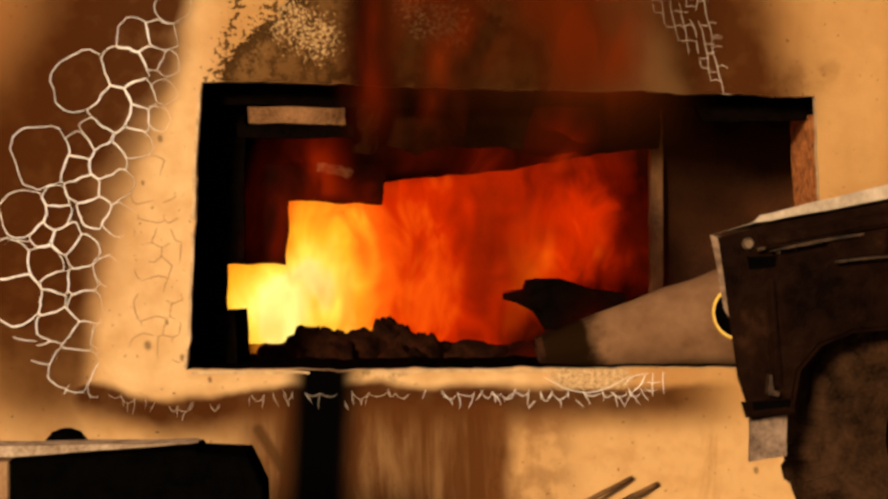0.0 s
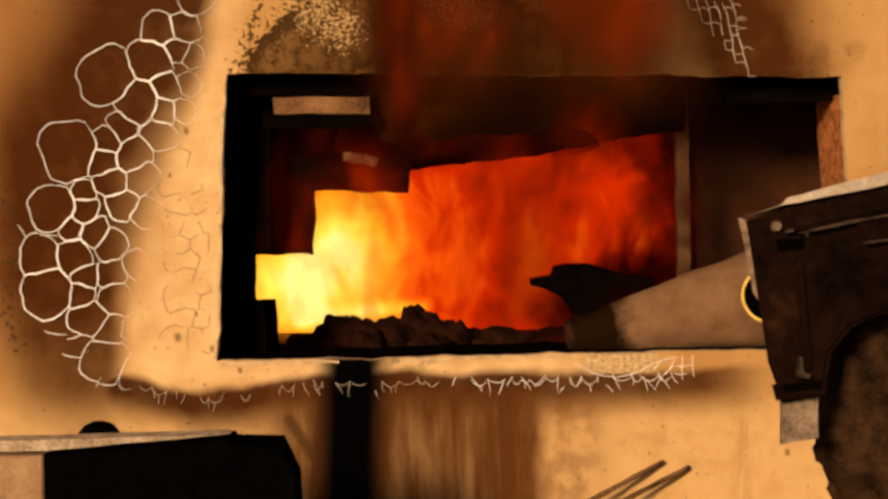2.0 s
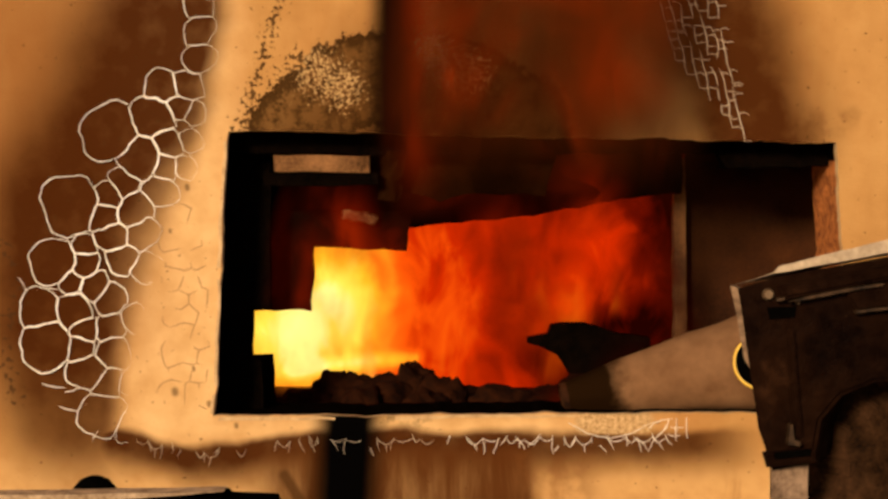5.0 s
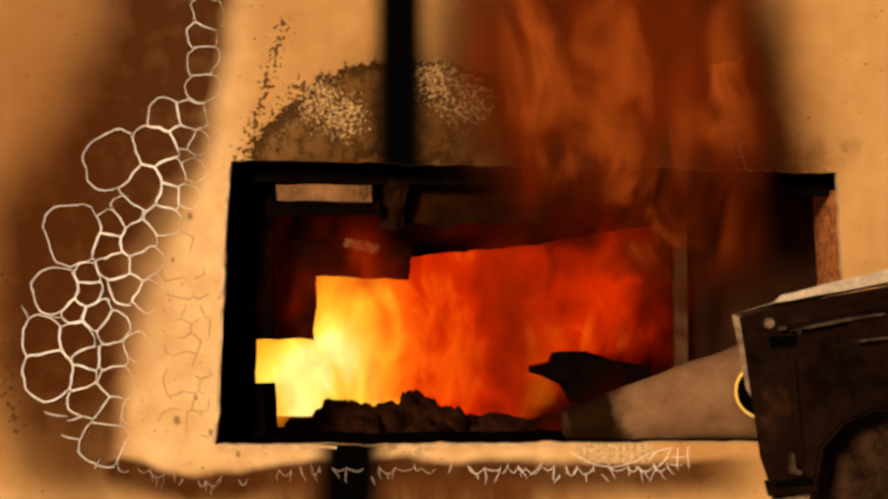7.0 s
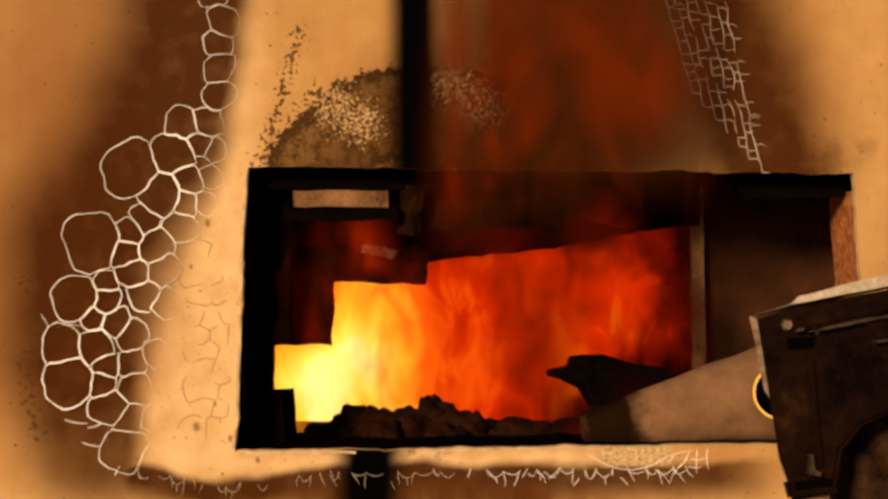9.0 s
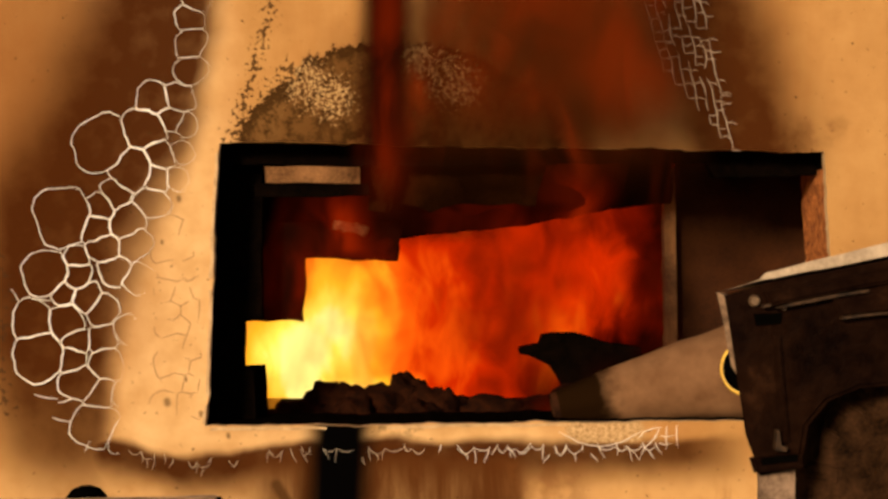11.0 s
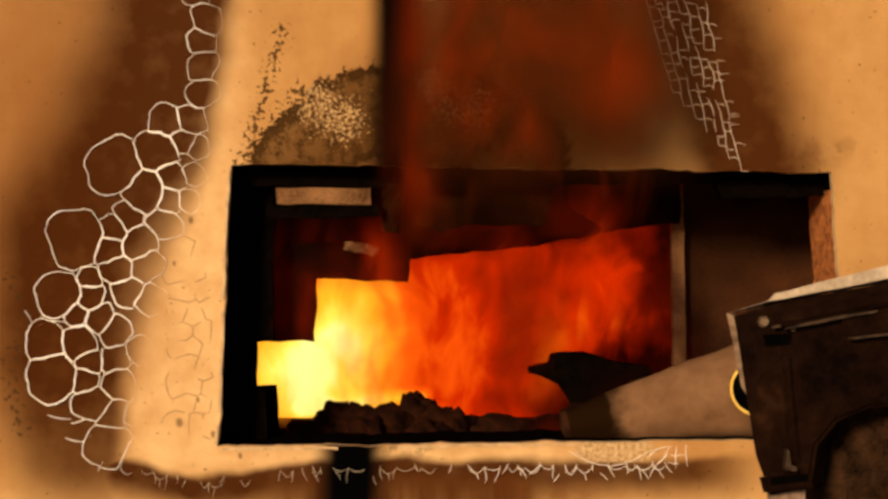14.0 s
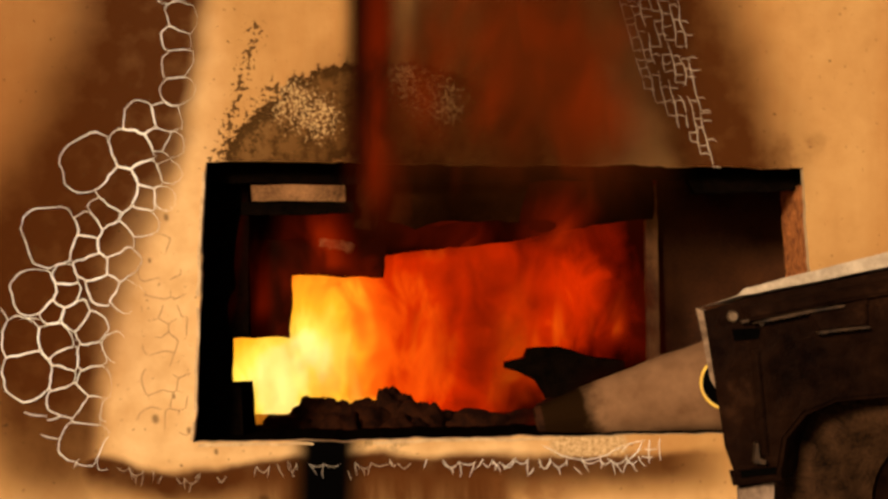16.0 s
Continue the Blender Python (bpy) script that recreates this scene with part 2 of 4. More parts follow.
PAINT = painted_wall()
CHAR = plain("charred_black", (0.0012, 0.0009, 0.0007), (0.0045, 0.0024, 0.0014), 0.95, 0, 30, 0.8, 0.01, 0.0)
DOOR_BROWN = plain("scorched_door", (0.015, 0.0044, 0.0010), (0.064, 0.0195, 0.0044), 0.8, 0, 6, 0.4, 0.006, 0.1)
CHAR_BROWN = plain("scorched_brown", (0.007, 0.0022, 0.0006), (0.040, 0.0115, 0.0026), 0.85, 0, 9, 0.4, 0.006, 0.1)
BRICK = plain("rusty_brick", (0.10, 0.022, 0.004), (0.66, 0.23, 0.06), 0.9, 0, 45, 0.8, 0.008, 0.2)
PALE = plain("pale_plaster", (0.42, 0.27, 0.13), (0.66, 0.46, 0.25), 0.85, 0, 25, 0.5, 0.004, 0.2)
RIDGE = plain("curled_paint", (0.90, 0.83, 0.70), (0.99, 0.97, 0.92), 0.6, 0, 20, 0.3, 0.002)
LADDER = plain("sooted_paint_edge", (0.42, 0.32, 0.21), (0.90, 0.80, 0.64), 0.7, 0, 16, 0.3, 0.002)
HAIR = plain("hair_crack", (0.16, 0.085, 0.03), (0.34, 0.19, 0.075), 0.9, 0, 20, 0.2, 0.002)
EARTH = plain("ash_ground", (0.09, 0.07, 0.05), (0.22, 0.17, 0.12), 0.95, 0, 6, 0.7, 0.02, 0.2)


def trailer_paint():
    """Black vehicle paint, blotched with brown dust, scuffed and a little glossy."""
    n = Net("dusty_black_paint")
    p = n.local()
    big, mid, fine = n.noise(p, 5, 5, 0.6), n.noise(p, 26, 5, 0.65), n.noise(p, 150, 3)
    colour = n.ramp(n.m("ADD", n.m("MULTIPLY", big, 0.65), n.m("MULTIPLY", mid, 0.35)), (0.38, (0.0028, 0.0009, 0.0004)), (0.56, (0.0112, 0.0039, 0.0015)), (0.72, (0.040, 0.0152, 0.0062)))
    scuff = n.step(n.noise(n.stretch(p, (5, 5, 16)), 4, 5, 0.75, 0.8), 0.67, 0.80)
    colour = n.mix(n.m("MULTIPLY", scuff, 0.55), colour, (0.085, 0.042, 0.018))
    n.bump(n.m("ADD", n.m("MULTIPLY", mid, 0.7), n.m("MULTIPLY", fine, 0.3)), 0.45, 0.008)
    return n.surface(colour, n.step(mid, 0.3, 0.7, 0.32, 0.55), 0, 0.022)


BLACK_PAINT = trailer_paint()
# Brown for strips that stand in for highlights on the trailer's edges.
HIGHLIGHT = plain("edge_highlight_brown", (0.006, 0.003, 0.0012), (0.070, 0.036, 0.0160), 0.5, 0, 40, 0.6, 0.004, 0.2)
FLAP = plain("grubby_rubber_flap", (0.085, 0.052, 0.032), (0.30, 0.20, 0.132), 0.8, 0, 26, 0.5, 0.004, 0.1)
RUBBER = plain("worn_rubber", (0.005, 0.0022, 0.0010), (0.052, 0.0235, 0.0100), 0.6, 0, 14, 0.9, 0.014, 0.015)
DUST = plain("dusty_white_metal", (0.30, 0.22, 0.145), (0.56, 0.44, 0.31), 0.8, 0, 22, 0.5, 0.004, 0.3)
STEEL = plain("worn_steel", (0.05, 0.028, 0.013), (0.20, 0.125, 0.066), 0.5, 0.3, 30, 0.3, 0.002)
YELLOW = plain("yellow_rubber", (0.62, 0.36, 0.03), (0.80, 0.52, 0.06), 0.5, 0, 30, 0.2, 0.002)
SOOT_BLACK = plain("matt_black", (0.0008, 0.0007, 0.0006), (0.002, 0.0016, 0.0012), 0.95, 0, 20, 0.3, 0.003, 0.0)
RUBBLE = plain("burnt_rubble", (0.0015, 0.0006, 0.0003), (0.030, 0.0078, 0.0022), 0.9, 0, 22, 0.9, 0.014, 0.05)


def ember_material():
    n = Net("glowing_ember")
    v = n.noise(n.local(), 90, 3)
    glow = n.node("ShaderNodeEmission")
    n.plug(n.ramp(v, (0.35, (0.25, 0.01, 0.001)), (0.55, (1.0, 0.12, 0.01)), (0.7, (1.4, 0.5, 0.06))), glow.inputs[0])
    n.plug(glow.outputs[0], n.out.inputs[0])
    return n.mat


EMBER = ember_material()
WOOD = plain("burnt_stick", (0.03, 0.013, 0.005), (0.24, 0.115, 0.040), 0.85, 0, 14, 0.5, 0.003, 0.2)


def sleeve_material():
    """Off-white duct cloth, sooted towards its burnt mouth."""
    n = Net("sooted_duct")
    p = n.local()
    _, _, z = n.xyz(p)
    v = n.noise(p, 16, 5)
    colour = n.ramp(v, (0.3, (0.135, 0.065, 0.030)), (0.7, (0.215, 0.114, 0.056)))
    smear = n.m("MULTIPLY", n.step(n.m("ADD", z, n.m("MULTIPLY", v, 0.10)), 0.25, 0.15), n.step(z, -0.02, 0.01))
    colour = n.mix(n.m("MULTIPLY", smear, 1.15, clamp=True), colour, (0.012, 0.0052, 0.0016))
    n.bump(v, 0.3, 0.004)
    return n.surface(colour, 0.85, 0, 0.0)


SLEEVE = sleeve_material()


def flame_material(name, thick, power, stops, lo=0.36, hi=0.64, fine=6.0):
    """Glowing gas, flames as well as smoke whose firelight is emission: it thins out towards its edges and is torn by
    turbulence.
    """
    n = Net(name)
    t = n.node("ShaderNodeTexCoord")
    gx, _, gz = n.xyz(t.outputs["Generated"])
    rnd = n.node("ShaderNodeObjectInfo").outputs["Random"]
    off = n.node("ShaderNodeCombineXYZ")
    n.plug(n.m("MULTIPLY", rnd, 37.0), off.inputs[0]), n.plug(n.m("MULTIPLY", rnd, 91.0), off.inputs[2])
    add = n.vector("ADD")
    n.plug(t.outputs["Object"], add.inputs[0]), n.plug(off.outputs[0], add.inputs[1])
    torn = n.noise(n.stretch(add.outputs[0], (1.0, 1.0, 0.55)), fine, 3, 0.5, 0.9)
    curl = n.noise(n.stretch(add.outputs[0], (1.0, 1.0, 0.5)), fine * 0.35, 2)
    cx = n.m("ADD", gx, n.m("MULTIPLY", n.m("SUBTRACT", curl, 0.5), 0.5))
    side = n.m("DIVIDE", n.m("ABSOLUTE", n.m("SUBTRACT", n.m("MULTIPLY", cx, 2.0), 1.0)), n.m("SUBTRACT", 1.1, n.m("MULTIPLY", gz, 0.6)))
    body = n.m("MULTIPLY", n.step(side, 1.0, 0.0), n.m("MULTIPLY", n.step(gz, 0.0, 0.2), n.step(gz, 1.0, 0.35)))
    rim = n.m("MULTIPLY", n.step(gx, 0.0, 0.25), n.step(gx, 1.0, 0.75))
    dens = n.m("MULTIPLY", n.m("MULTIPLY", body, rim), n.step(torn, lo, hi))
    glow = n.node("ShaderNodeEmission")
    n.plug(n.ramp(dens, *stops), glow.inputs[0])
    glow.inputs[1].default_value = power
    clear = n.node("ShaderNodeBsdfTransparent")
    both = n.node("ShaderNodeMixShader")
    n.plug(n.m("MULTIPLY", dens, thick, clamp=True), both.inputs[0])
    n.plug(clear.outputs[0], both.inputs[1]), n.plug(glow.outputs[0], both.inputs[2])
    n.plug(both.outputs[0], n.out.inputs[0])
    return n.mat


FLAME_HOT = flame_material("yellow_flame", 0.55, 1.0, [(0.0, (1.0, 0.20, 0.01)), (0.5, (1.25, 0.46, 0.030)), (1.0, (1.5, 0.95, 0.12))], 0.30, 0.70, 5.5)
FLAME_ORANGE = flame_material("orange_flame", 0.42, 1.0, [(0.0, (0.40, 0.018, 0.001)), (0.5, (0.80, 0.060, 0.003)), (1.0, (1.10, 0.20, 0.008))], 0.34, 0.68, 5.0)
FLAME_TONGUE = flame_material("tall_orange_flame", 0.80, 1.0, [(0.0, (0.45, 0.03, 0.001)), (0.4, (0.80, 0.13, 0.008)), (0.9, (1.1, 0.40, 0.045))], 0.20, 0.55, 7.0)
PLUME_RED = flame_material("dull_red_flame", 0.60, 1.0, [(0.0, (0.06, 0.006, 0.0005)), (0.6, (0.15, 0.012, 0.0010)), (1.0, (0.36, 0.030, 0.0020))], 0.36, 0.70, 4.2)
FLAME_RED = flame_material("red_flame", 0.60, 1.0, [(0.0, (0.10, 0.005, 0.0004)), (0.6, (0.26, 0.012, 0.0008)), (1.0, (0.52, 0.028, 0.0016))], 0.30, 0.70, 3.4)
# Smoke gives no light itself; the fire's light on it is emission.
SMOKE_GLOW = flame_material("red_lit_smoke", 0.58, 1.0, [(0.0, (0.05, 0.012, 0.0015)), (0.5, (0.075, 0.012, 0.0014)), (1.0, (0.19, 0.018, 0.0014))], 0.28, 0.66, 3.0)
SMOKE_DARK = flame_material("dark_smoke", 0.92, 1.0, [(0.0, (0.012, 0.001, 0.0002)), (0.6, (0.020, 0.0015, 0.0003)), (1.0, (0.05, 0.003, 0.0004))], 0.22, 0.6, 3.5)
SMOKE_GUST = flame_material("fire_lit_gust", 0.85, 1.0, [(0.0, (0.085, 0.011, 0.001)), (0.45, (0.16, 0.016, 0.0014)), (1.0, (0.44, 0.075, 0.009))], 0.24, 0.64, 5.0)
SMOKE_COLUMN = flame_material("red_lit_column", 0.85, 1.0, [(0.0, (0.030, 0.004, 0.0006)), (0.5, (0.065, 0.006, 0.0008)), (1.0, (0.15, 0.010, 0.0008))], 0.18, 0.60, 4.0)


def fire_heart():
    """The burning heart of the room, hottest in one corner and sinking to dull red."""
    n = Net("burning_heart")
    p = n.local()
    x, _, z = n.xyz(p)
    torn = n.noise(n.stretch(p, (1.0, 1.0, 0.75)), 2.6, 2, 0.45, 1.1)
    wisp = n.noise(n.stretch(p, (1.0, 1.0, 0.6)), 8.0, 3, 0.55, 0.8)
    core = band(n, x, z, [(-0.520, 0.600), (-0.340, 0.680)], 0.02, 0.27)
    glow_round = band(n, x, z, [(-0.509, 0.600), (-0.280, 0.850)], 0.05, 0.48)
    spread = n.step(x, -0.35, 0.80, 0.43, 0.25)
    streak = band(n, x, z, [(-0.492, 0.500), (-0.080, 0.539)], 0.0, 0.05)
    tongue = band(n, x, z, [(0.431, 0.690), (0.570, 0.940)], 0.0, 0.17)
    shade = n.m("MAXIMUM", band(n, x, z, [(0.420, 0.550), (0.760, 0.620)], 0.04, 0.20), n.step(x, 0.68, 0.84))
    high = n.step(z, 0.85, 1.30, 0.0, 0.14)
    v = n.m("SUBTRACT", spread, high)
    for mask, weight in ((core, 0.40), (glow_round, 0.15), (streak, 0.24), (tongue, 0.14), (shade, -0.24)):
        v = n.m("ADD", v, n.m("MULTIPLY", mask, weight))
    v = n.m("ADD", v, n.m("MULTIPLY", n.m("SUBTRACT", torn, 0.5), 0.48))
    v = n.m("ADD", v, n.m("MULTIPLY", n.m("SUBTRACT", wisp, 0.5), 0.40))
    colour = n.ramp(v, (0.0, (0.012, 0.0004, 0.0)), (0.17, (0.12, 0.004, 0.0003)), (0.36, (0.48, 0.019, 0.0009)), (0.55, (0.90, 0.110, 0.005)), (0.74, (1.0, 0.42, 0.020)), (0.90, (1.0, 0.72, 0.085)), (1.0, (1.0, 0.90, 0.26)))
    light = n.node("ShaderNodeEmission")
    n.plug(colour, light.inputs[0])
    light.inputs[1].default_value = 1.4
    n.plug(light.outputs[0], n.out.inputs[0])
    return n.mat


HEART = fire_heart()


def firelit_char():
    """Charred board, black with the fire's dull red light put in as emission from the fire's side."""
    n = Net("char_with_firelight")
    p = n.local()
    x, _, z = n.xyz(p)
    v = n.m("ADD", n.noise(p, 7, 3, 0.5, 0.5), n.m("SUBTRACT", n.step(x, -0.50, -0.36, -0.20, 0.08), n.step(z, 0.98, 1.07, 0.0, 0.25)))
    n.plug(n.ramp(v, (0.25, (0.001, 0.0, 0.0)), (0.50, (0.016, 0.0006, 0.0)), (0.80, (0.11, 0.005, 0.0003))), n.bsdf.inputs["Emission Color"])
    n.bsdf.inputs["Emission Strength"].default_value = 1.0
    return n.surface((0.004, 0.002, 0.001), 0.95, 0, 0.0)


FIRELIT_CHAR = firelit_char()


# ---- mesh helpers ----
def part(name, bm, material, parent=None, label=""):
    """One mesh object from a bmesh, under a thing or a part, or standing alone."""
    me = bpy.data.meshes.new(name)
    bm.to_mesh(me)
    bm.free()
    me.materials.append(material)
    ob = new(name, me)
    if parent:
        ob.parent = parent
    return tagged(ob, label)


def holder(name, at, label, category, group="", kind=""):
    ob = new(name)
    ob.location = at
    return tagged(ob, label, category, group, kind)


def smooth(ob):
    for f in ob.data.polygons:
        f.use_smooth = True
    return ob


def box_bm(x0, x1, y0, y1, z0, z1, bevel=0.0):
    bm = bmesh.new()
    bmesh.ops.create_cube(bm, size=1, matrix=Matrix.LocRotScale(((x0 + x1) / 2, (y0 + y1) / 2, (z0 + z1) / 2), None, (x1 - x0, y1 - y0, z1 - z0)))
    if bevel:
        bmesh.ops.bevel(bm, geom=bm.edges[:], offset=bevel, segments=2, affect="EDGES")
    return bm


def plate_bm(outline, y, thick, jag=0.0, seed=0, bevel=0.0, step=0.03, skew=0.0, rise=0.0):
    """An upright plate: an outline of (x, z), ragged by jag, from y back to y + thick."""
    pts = []
    for (ax, az), (bx, bz) in zip(outline, outline[1:] + outline[:1]):
        k = max(1, int(math.hypot(bx - ax, bz - az) / step)) if jag else 1
        for i in range(k):
            f = i / k
            q = Vector((ax + (bx - ax) * f, seed * 3.1, az + (bz - az) * f))
            d = noise.noise_vector(q * 16) * jag + noise.noise_vector(q * 55) * jag * 0.4
            pts.append((q.x + d.x, q.z + d.z))
    bm = bmesh.new()
    front = [bm.verts.new((a, y, b)) for a, b in pts]
    back = [bm.verts.new((a + skew * thick, y + thick, b + rise * thick)) for a, b in pts]
    bm.faces.new(front), bm.faces.new(back[::-1])
    for i in range(len(pts)):
        j = (i + 1) % len(pts)
        bm.faces.new((front[j], front[i], back[i], back[j]))
    bmesh.ops.recalc_face_normals(bm, faces=bm.faces[:])
    if bevel:
        bmesh.ops.bevel(bm, geom=[e for e in bm.edges if abs(e.verts[0].co.y - e.verts[1].co.y) < 1e-5], offset=bevel, segments=2, affect="EDGES")
    return bm


def lump_bm(centre, size, seed, rough=0.35, level=4):
    """A broken lump: a ball worn out of shape and flattened below."""
    bm = bmesh.new()
    bmesh.ops.create_icosphere(bm, subdivisions=level, radius=1)
    for v in bm.verts:
        q = v.co + Vector((seed * 7.3, seed * 1.7, 0))
        r = 1 + rough * (noise.noise(q * 1.4) + 0.6 * noise.noise(q * 3.7) + 0.3 * noise.noise(q * 9))
        v.co = Vector((v.co.x * size[0] * r, v.co.y * size[1] * r, max(-0.6, v.co.z * r) * size[2])) + Vector(centre)
    return bm


def tube_bm(a, b, ra, rb, sides=20, rings=1, wob=0.0, cap=True, squash=1.0, bulge=1.0):
    """A tapering round bar from a to b."""
    a, b = Vector(a), Vector(b)
    turn = (b - a).to_track_quat("Z", "Y").to_matrix()
    bm = bmesh.new()
    loops = []
    for i in range(rings + 1):
        f = i / rings
        loop = []
        for k in range(sides):
            g = 2 * math.pi * k / sides
            r = ra + (rb - ra) * f ** bulge
            r *= 1 + wob * noise.noise(Vector((math.cos(g) * 2, math.sin(g) * 2, f * 6 + ra * 50)))
            loop.append(bm.verts.new(a.lerp(b, f) + turn @ Vector((math.cos(g) * r, math.sin(g) * r * squash, 0))))
        loops.append(loop)
    for lo, hi in zip(loops, loops[1:]):
        for k in range(sides):
            bm.faces.new((lo[k], lo[(k + 1) % sides], hi[(k + 1) % sides], hi[k]))
    if cap:
        bm.faces.new(loops[0][::-1]), bm.faces.new(loops[-1])
    return bm


def turned_bm(profile, sides=48):
    """A body of revolution round the y axis from (radius, y) pairs."""
    bm = bmesh.new()
    loops = [[bm.verts.new((r * math.cos(2 * math.pi * k / sides), y, r * math.sin(2 * math.pi * k / sides))) for k in range(sides)] for r, y in profile]
    for lo, hi in zip(loops, loops[1:]):
        for k in range(sides):
            bm.faces.new((lo[k], lo[(k + 1) % sides], hi[(k + 1) % sides], hi[k]))
    bmesh.ops.recalc_face_normals(bm, faces=bm.faces[:])
    return bm


# ---- structure ----
GROUND = 0.14
OPENING = [(-0.5595, 1.2864), (1.0299, 1.2551), (1.058, 0.551), (-0.5964, 0.5401)]
WALL_BACK = 0.30


def ragged(outline, seed, amount, step=0.012):
    pts = []
    for (ax, az), (bx, bz) in zip(outline, outline[1:] + outline[:1]):
        k = max(1, int(math.hypot(bx - ax, bz - az) / step))
        for i in range(k):
            q = Vector((ax + (bx - ax) * i / k, seed, az + (bz - az) * i / k))
            d = noise.noise_vector(q * 9) * amount + noise.noise_vector(q * 45) * amount * 0.6
            pts.append((q.x + d.x, q.z + d.z))
    return pts


def build_wall():
    """The outer wall with its broken-edged opening; the reveal is charred masonry."""
    hole = ragged(OPENING, 4.0, 0.006)
    rim = [(-7, 3.6), (8, 3.6), (8, GROUND - 0.1), (-7, GROUND - 0.1)]
    bm = bmesh.new()
    polys = geometry.tessellate_polygon([[Vector((a, b, 0)) for a, b in rim], [Vector((a, b, 0)) for a, b in hole]])
    flat = rim + hole
    for y in (0.0, WALL_BACK):
        vs = [bm.verts.new((a, y, b)) for a, b in flat]
        for tri in polys:
            bm.faces.new([vs[i] for i in tri])
        if y:
            back = vs
        else:
            front = vs
    for i in range(4):
        j = (i + 1) % 4
        bm.faces.new((front[i], front[j], back[j], back[i]))
    bmesh.ops.recalc_face_normals(bm, faces=bm.faces[:])
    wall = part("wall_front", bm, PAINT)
    tagged(wall, "ochre painted wall, blistered and sooted round its opening", "wall", kind="structure")
    # reveal lining, from 4 mm behind the paint's broken edge
    bm = bmesh.new()
    ring = [[bm.verts.new((a, y, b)) for a, b in hole] for y in (0.0, 0.03, 0.10, 0.2, WALL_BACK)]
    for lo, hi in zip(ring, ring[1:]):
        for i in range(len(hole)):
            j = (i + 1) % len(hole)
            bm.faces.new((lo[i], lo[j], hi[j], hi[i]))
    bmesh.ops.recalc_face_normals(bm, faces=bm.faces[:])
    lining = part("reveal", bm, CHAR, wall, "soot-blackened masonry reveal")
    lining.data.materials.append(PALE)
    lining.data.materials.append(BRICK)
    for f in lining.data.polygons:
        c = f.center
        if c.y < 0.03:
            f.material_index = 1
        elif c.x > 0.98 and c.z < 1.205:
            f.material_index = 2
    # broken plaster along the left and lower edge
    for k, (a, b, c, d) in enumerate(((-0.562, 1.26, -0.578, 0.93), (-0.578, 0.90, -0.590, 0.62), (-0.592, 0.60, -0.598, 0.548))):
        chips = plate_bm([(a, b), (a - 0.007, b), (c - 0.009, d), (c, d)], -0.004, 0.006, 0.0045, 40 + k, 0.0, 0.012)
        part("chipped_edge", chips, PALE, wall, "pale chipped plaster edge")
    for k, (a, b, c, d) in enumerate(((-0.585, 0.537, -0.28, 0.541), (-0.12, 0.542, 0.35, 0.545))):
        chips = plate_bm([(a, b), (c, d), (c, d - 0.006), (a, b - 0.008)], -0.004, 0.006, 0.004, 50 + k, 0.0, 0.012)
        part("chipped_edge", chips, PALE, wall, "pale chipped plaster edge")
    return wall


WALL = build_wall()

bm = bmesh.new()
bmesh.ops.create_grid(bm, x_segments=60, y_segments=60, size=400)
for v in bm.verts:
    v.co.z = GROUND
ground = tagged(part("ground", bm, EARTH), "ash-strewn bare ground before the wall", "ground", kind="structure")

room = tagged(part("room_floor", box_bm(-2.0, 2.6, WALL_BACK, 2.4, GROUND, 0.42), CHAR), "burnt floor inside the opening", "floor", kind="structure")
# Unseen walls and ceiling, added to close the room and keep it dark.
tagged(part("wall_back", box_bm(-2.0, 2.6, 2.4, 2.6, 0.1, 2.2), CHAR), "unseen charred back wall, added to keep the room dark", "wall", kind="structure")
tagged(part("wall_left", box_bm(-2.2, -2.0, WALL_BACK, 2.6, 0.1, 2.2), CHAR), "unseen charred side wall, added to keep the room dark", "wall", kind="structure")
tagged(part("wall_right", box_bm(2.6, 2.8, WALL_BACK, 2.6, 0.1, 2.2), CHAR), "unseen charred side wall, added to keep the room dark", "wall", kind="structure")
tagged(part("ceiling", box_bm(-2.2, 2.8, WALL_BACK, 2.6, 2.2, 2.4), CHAR), "unseen black ceiling, added to keep the room dark", "ceiling", kind="structure")

# ---- burnt things inside the opening ----
frame_thing = holder("window_frame", (0, 0, 0), "charred black remains of a window frame", "window frame")
part("lintel_board", plate_bm([(-0.612, 1.302), (1.085, 1.278), (1.085, 1.199), (0.759, 1.190), (0.737, 1.233), (-0.188, 1.227), (-0.612, 1.236)], 0.10, 0.06, 0.006, 1), CHAR, frame_thing)
part("jamb_board", plate_bm([(-0.648, 1.292), (-0.462, 1.237), (-0.468, 1.023), (-0.468, 0.812), (-0.514, 0.806), (-0.519, 0.684), (-0.490, 0.677), (-0.486, 0.503), (-0.648, 0.503)], 0.17, 0.05, 0.006, 2), CHAR, frame_thing)
part("rail", plate_bm([(-0.471, 1.181), (-0.168, 1.180), (-0.168, 1.147), (-0.471, 1.144)], 0.05, 0.05, 0.004, 3), CHAR, frame_thing)
# Its red is firelight added as emission on the charred board.
lit_board = tagged(part("smouldering_board", plate_bm([(-0.560, 1.08), (-0.085, 1.08), (-0.102, 0.975), (-0.240, 0.972), (-0.352, 0.984), (-0.362, 0.800), (-0.560, 0.806)], 0.27, 0.025, 0.007, 14), FIRELIT_CHAR), "charred board beside the frame, red firelight put in as emission", "board")
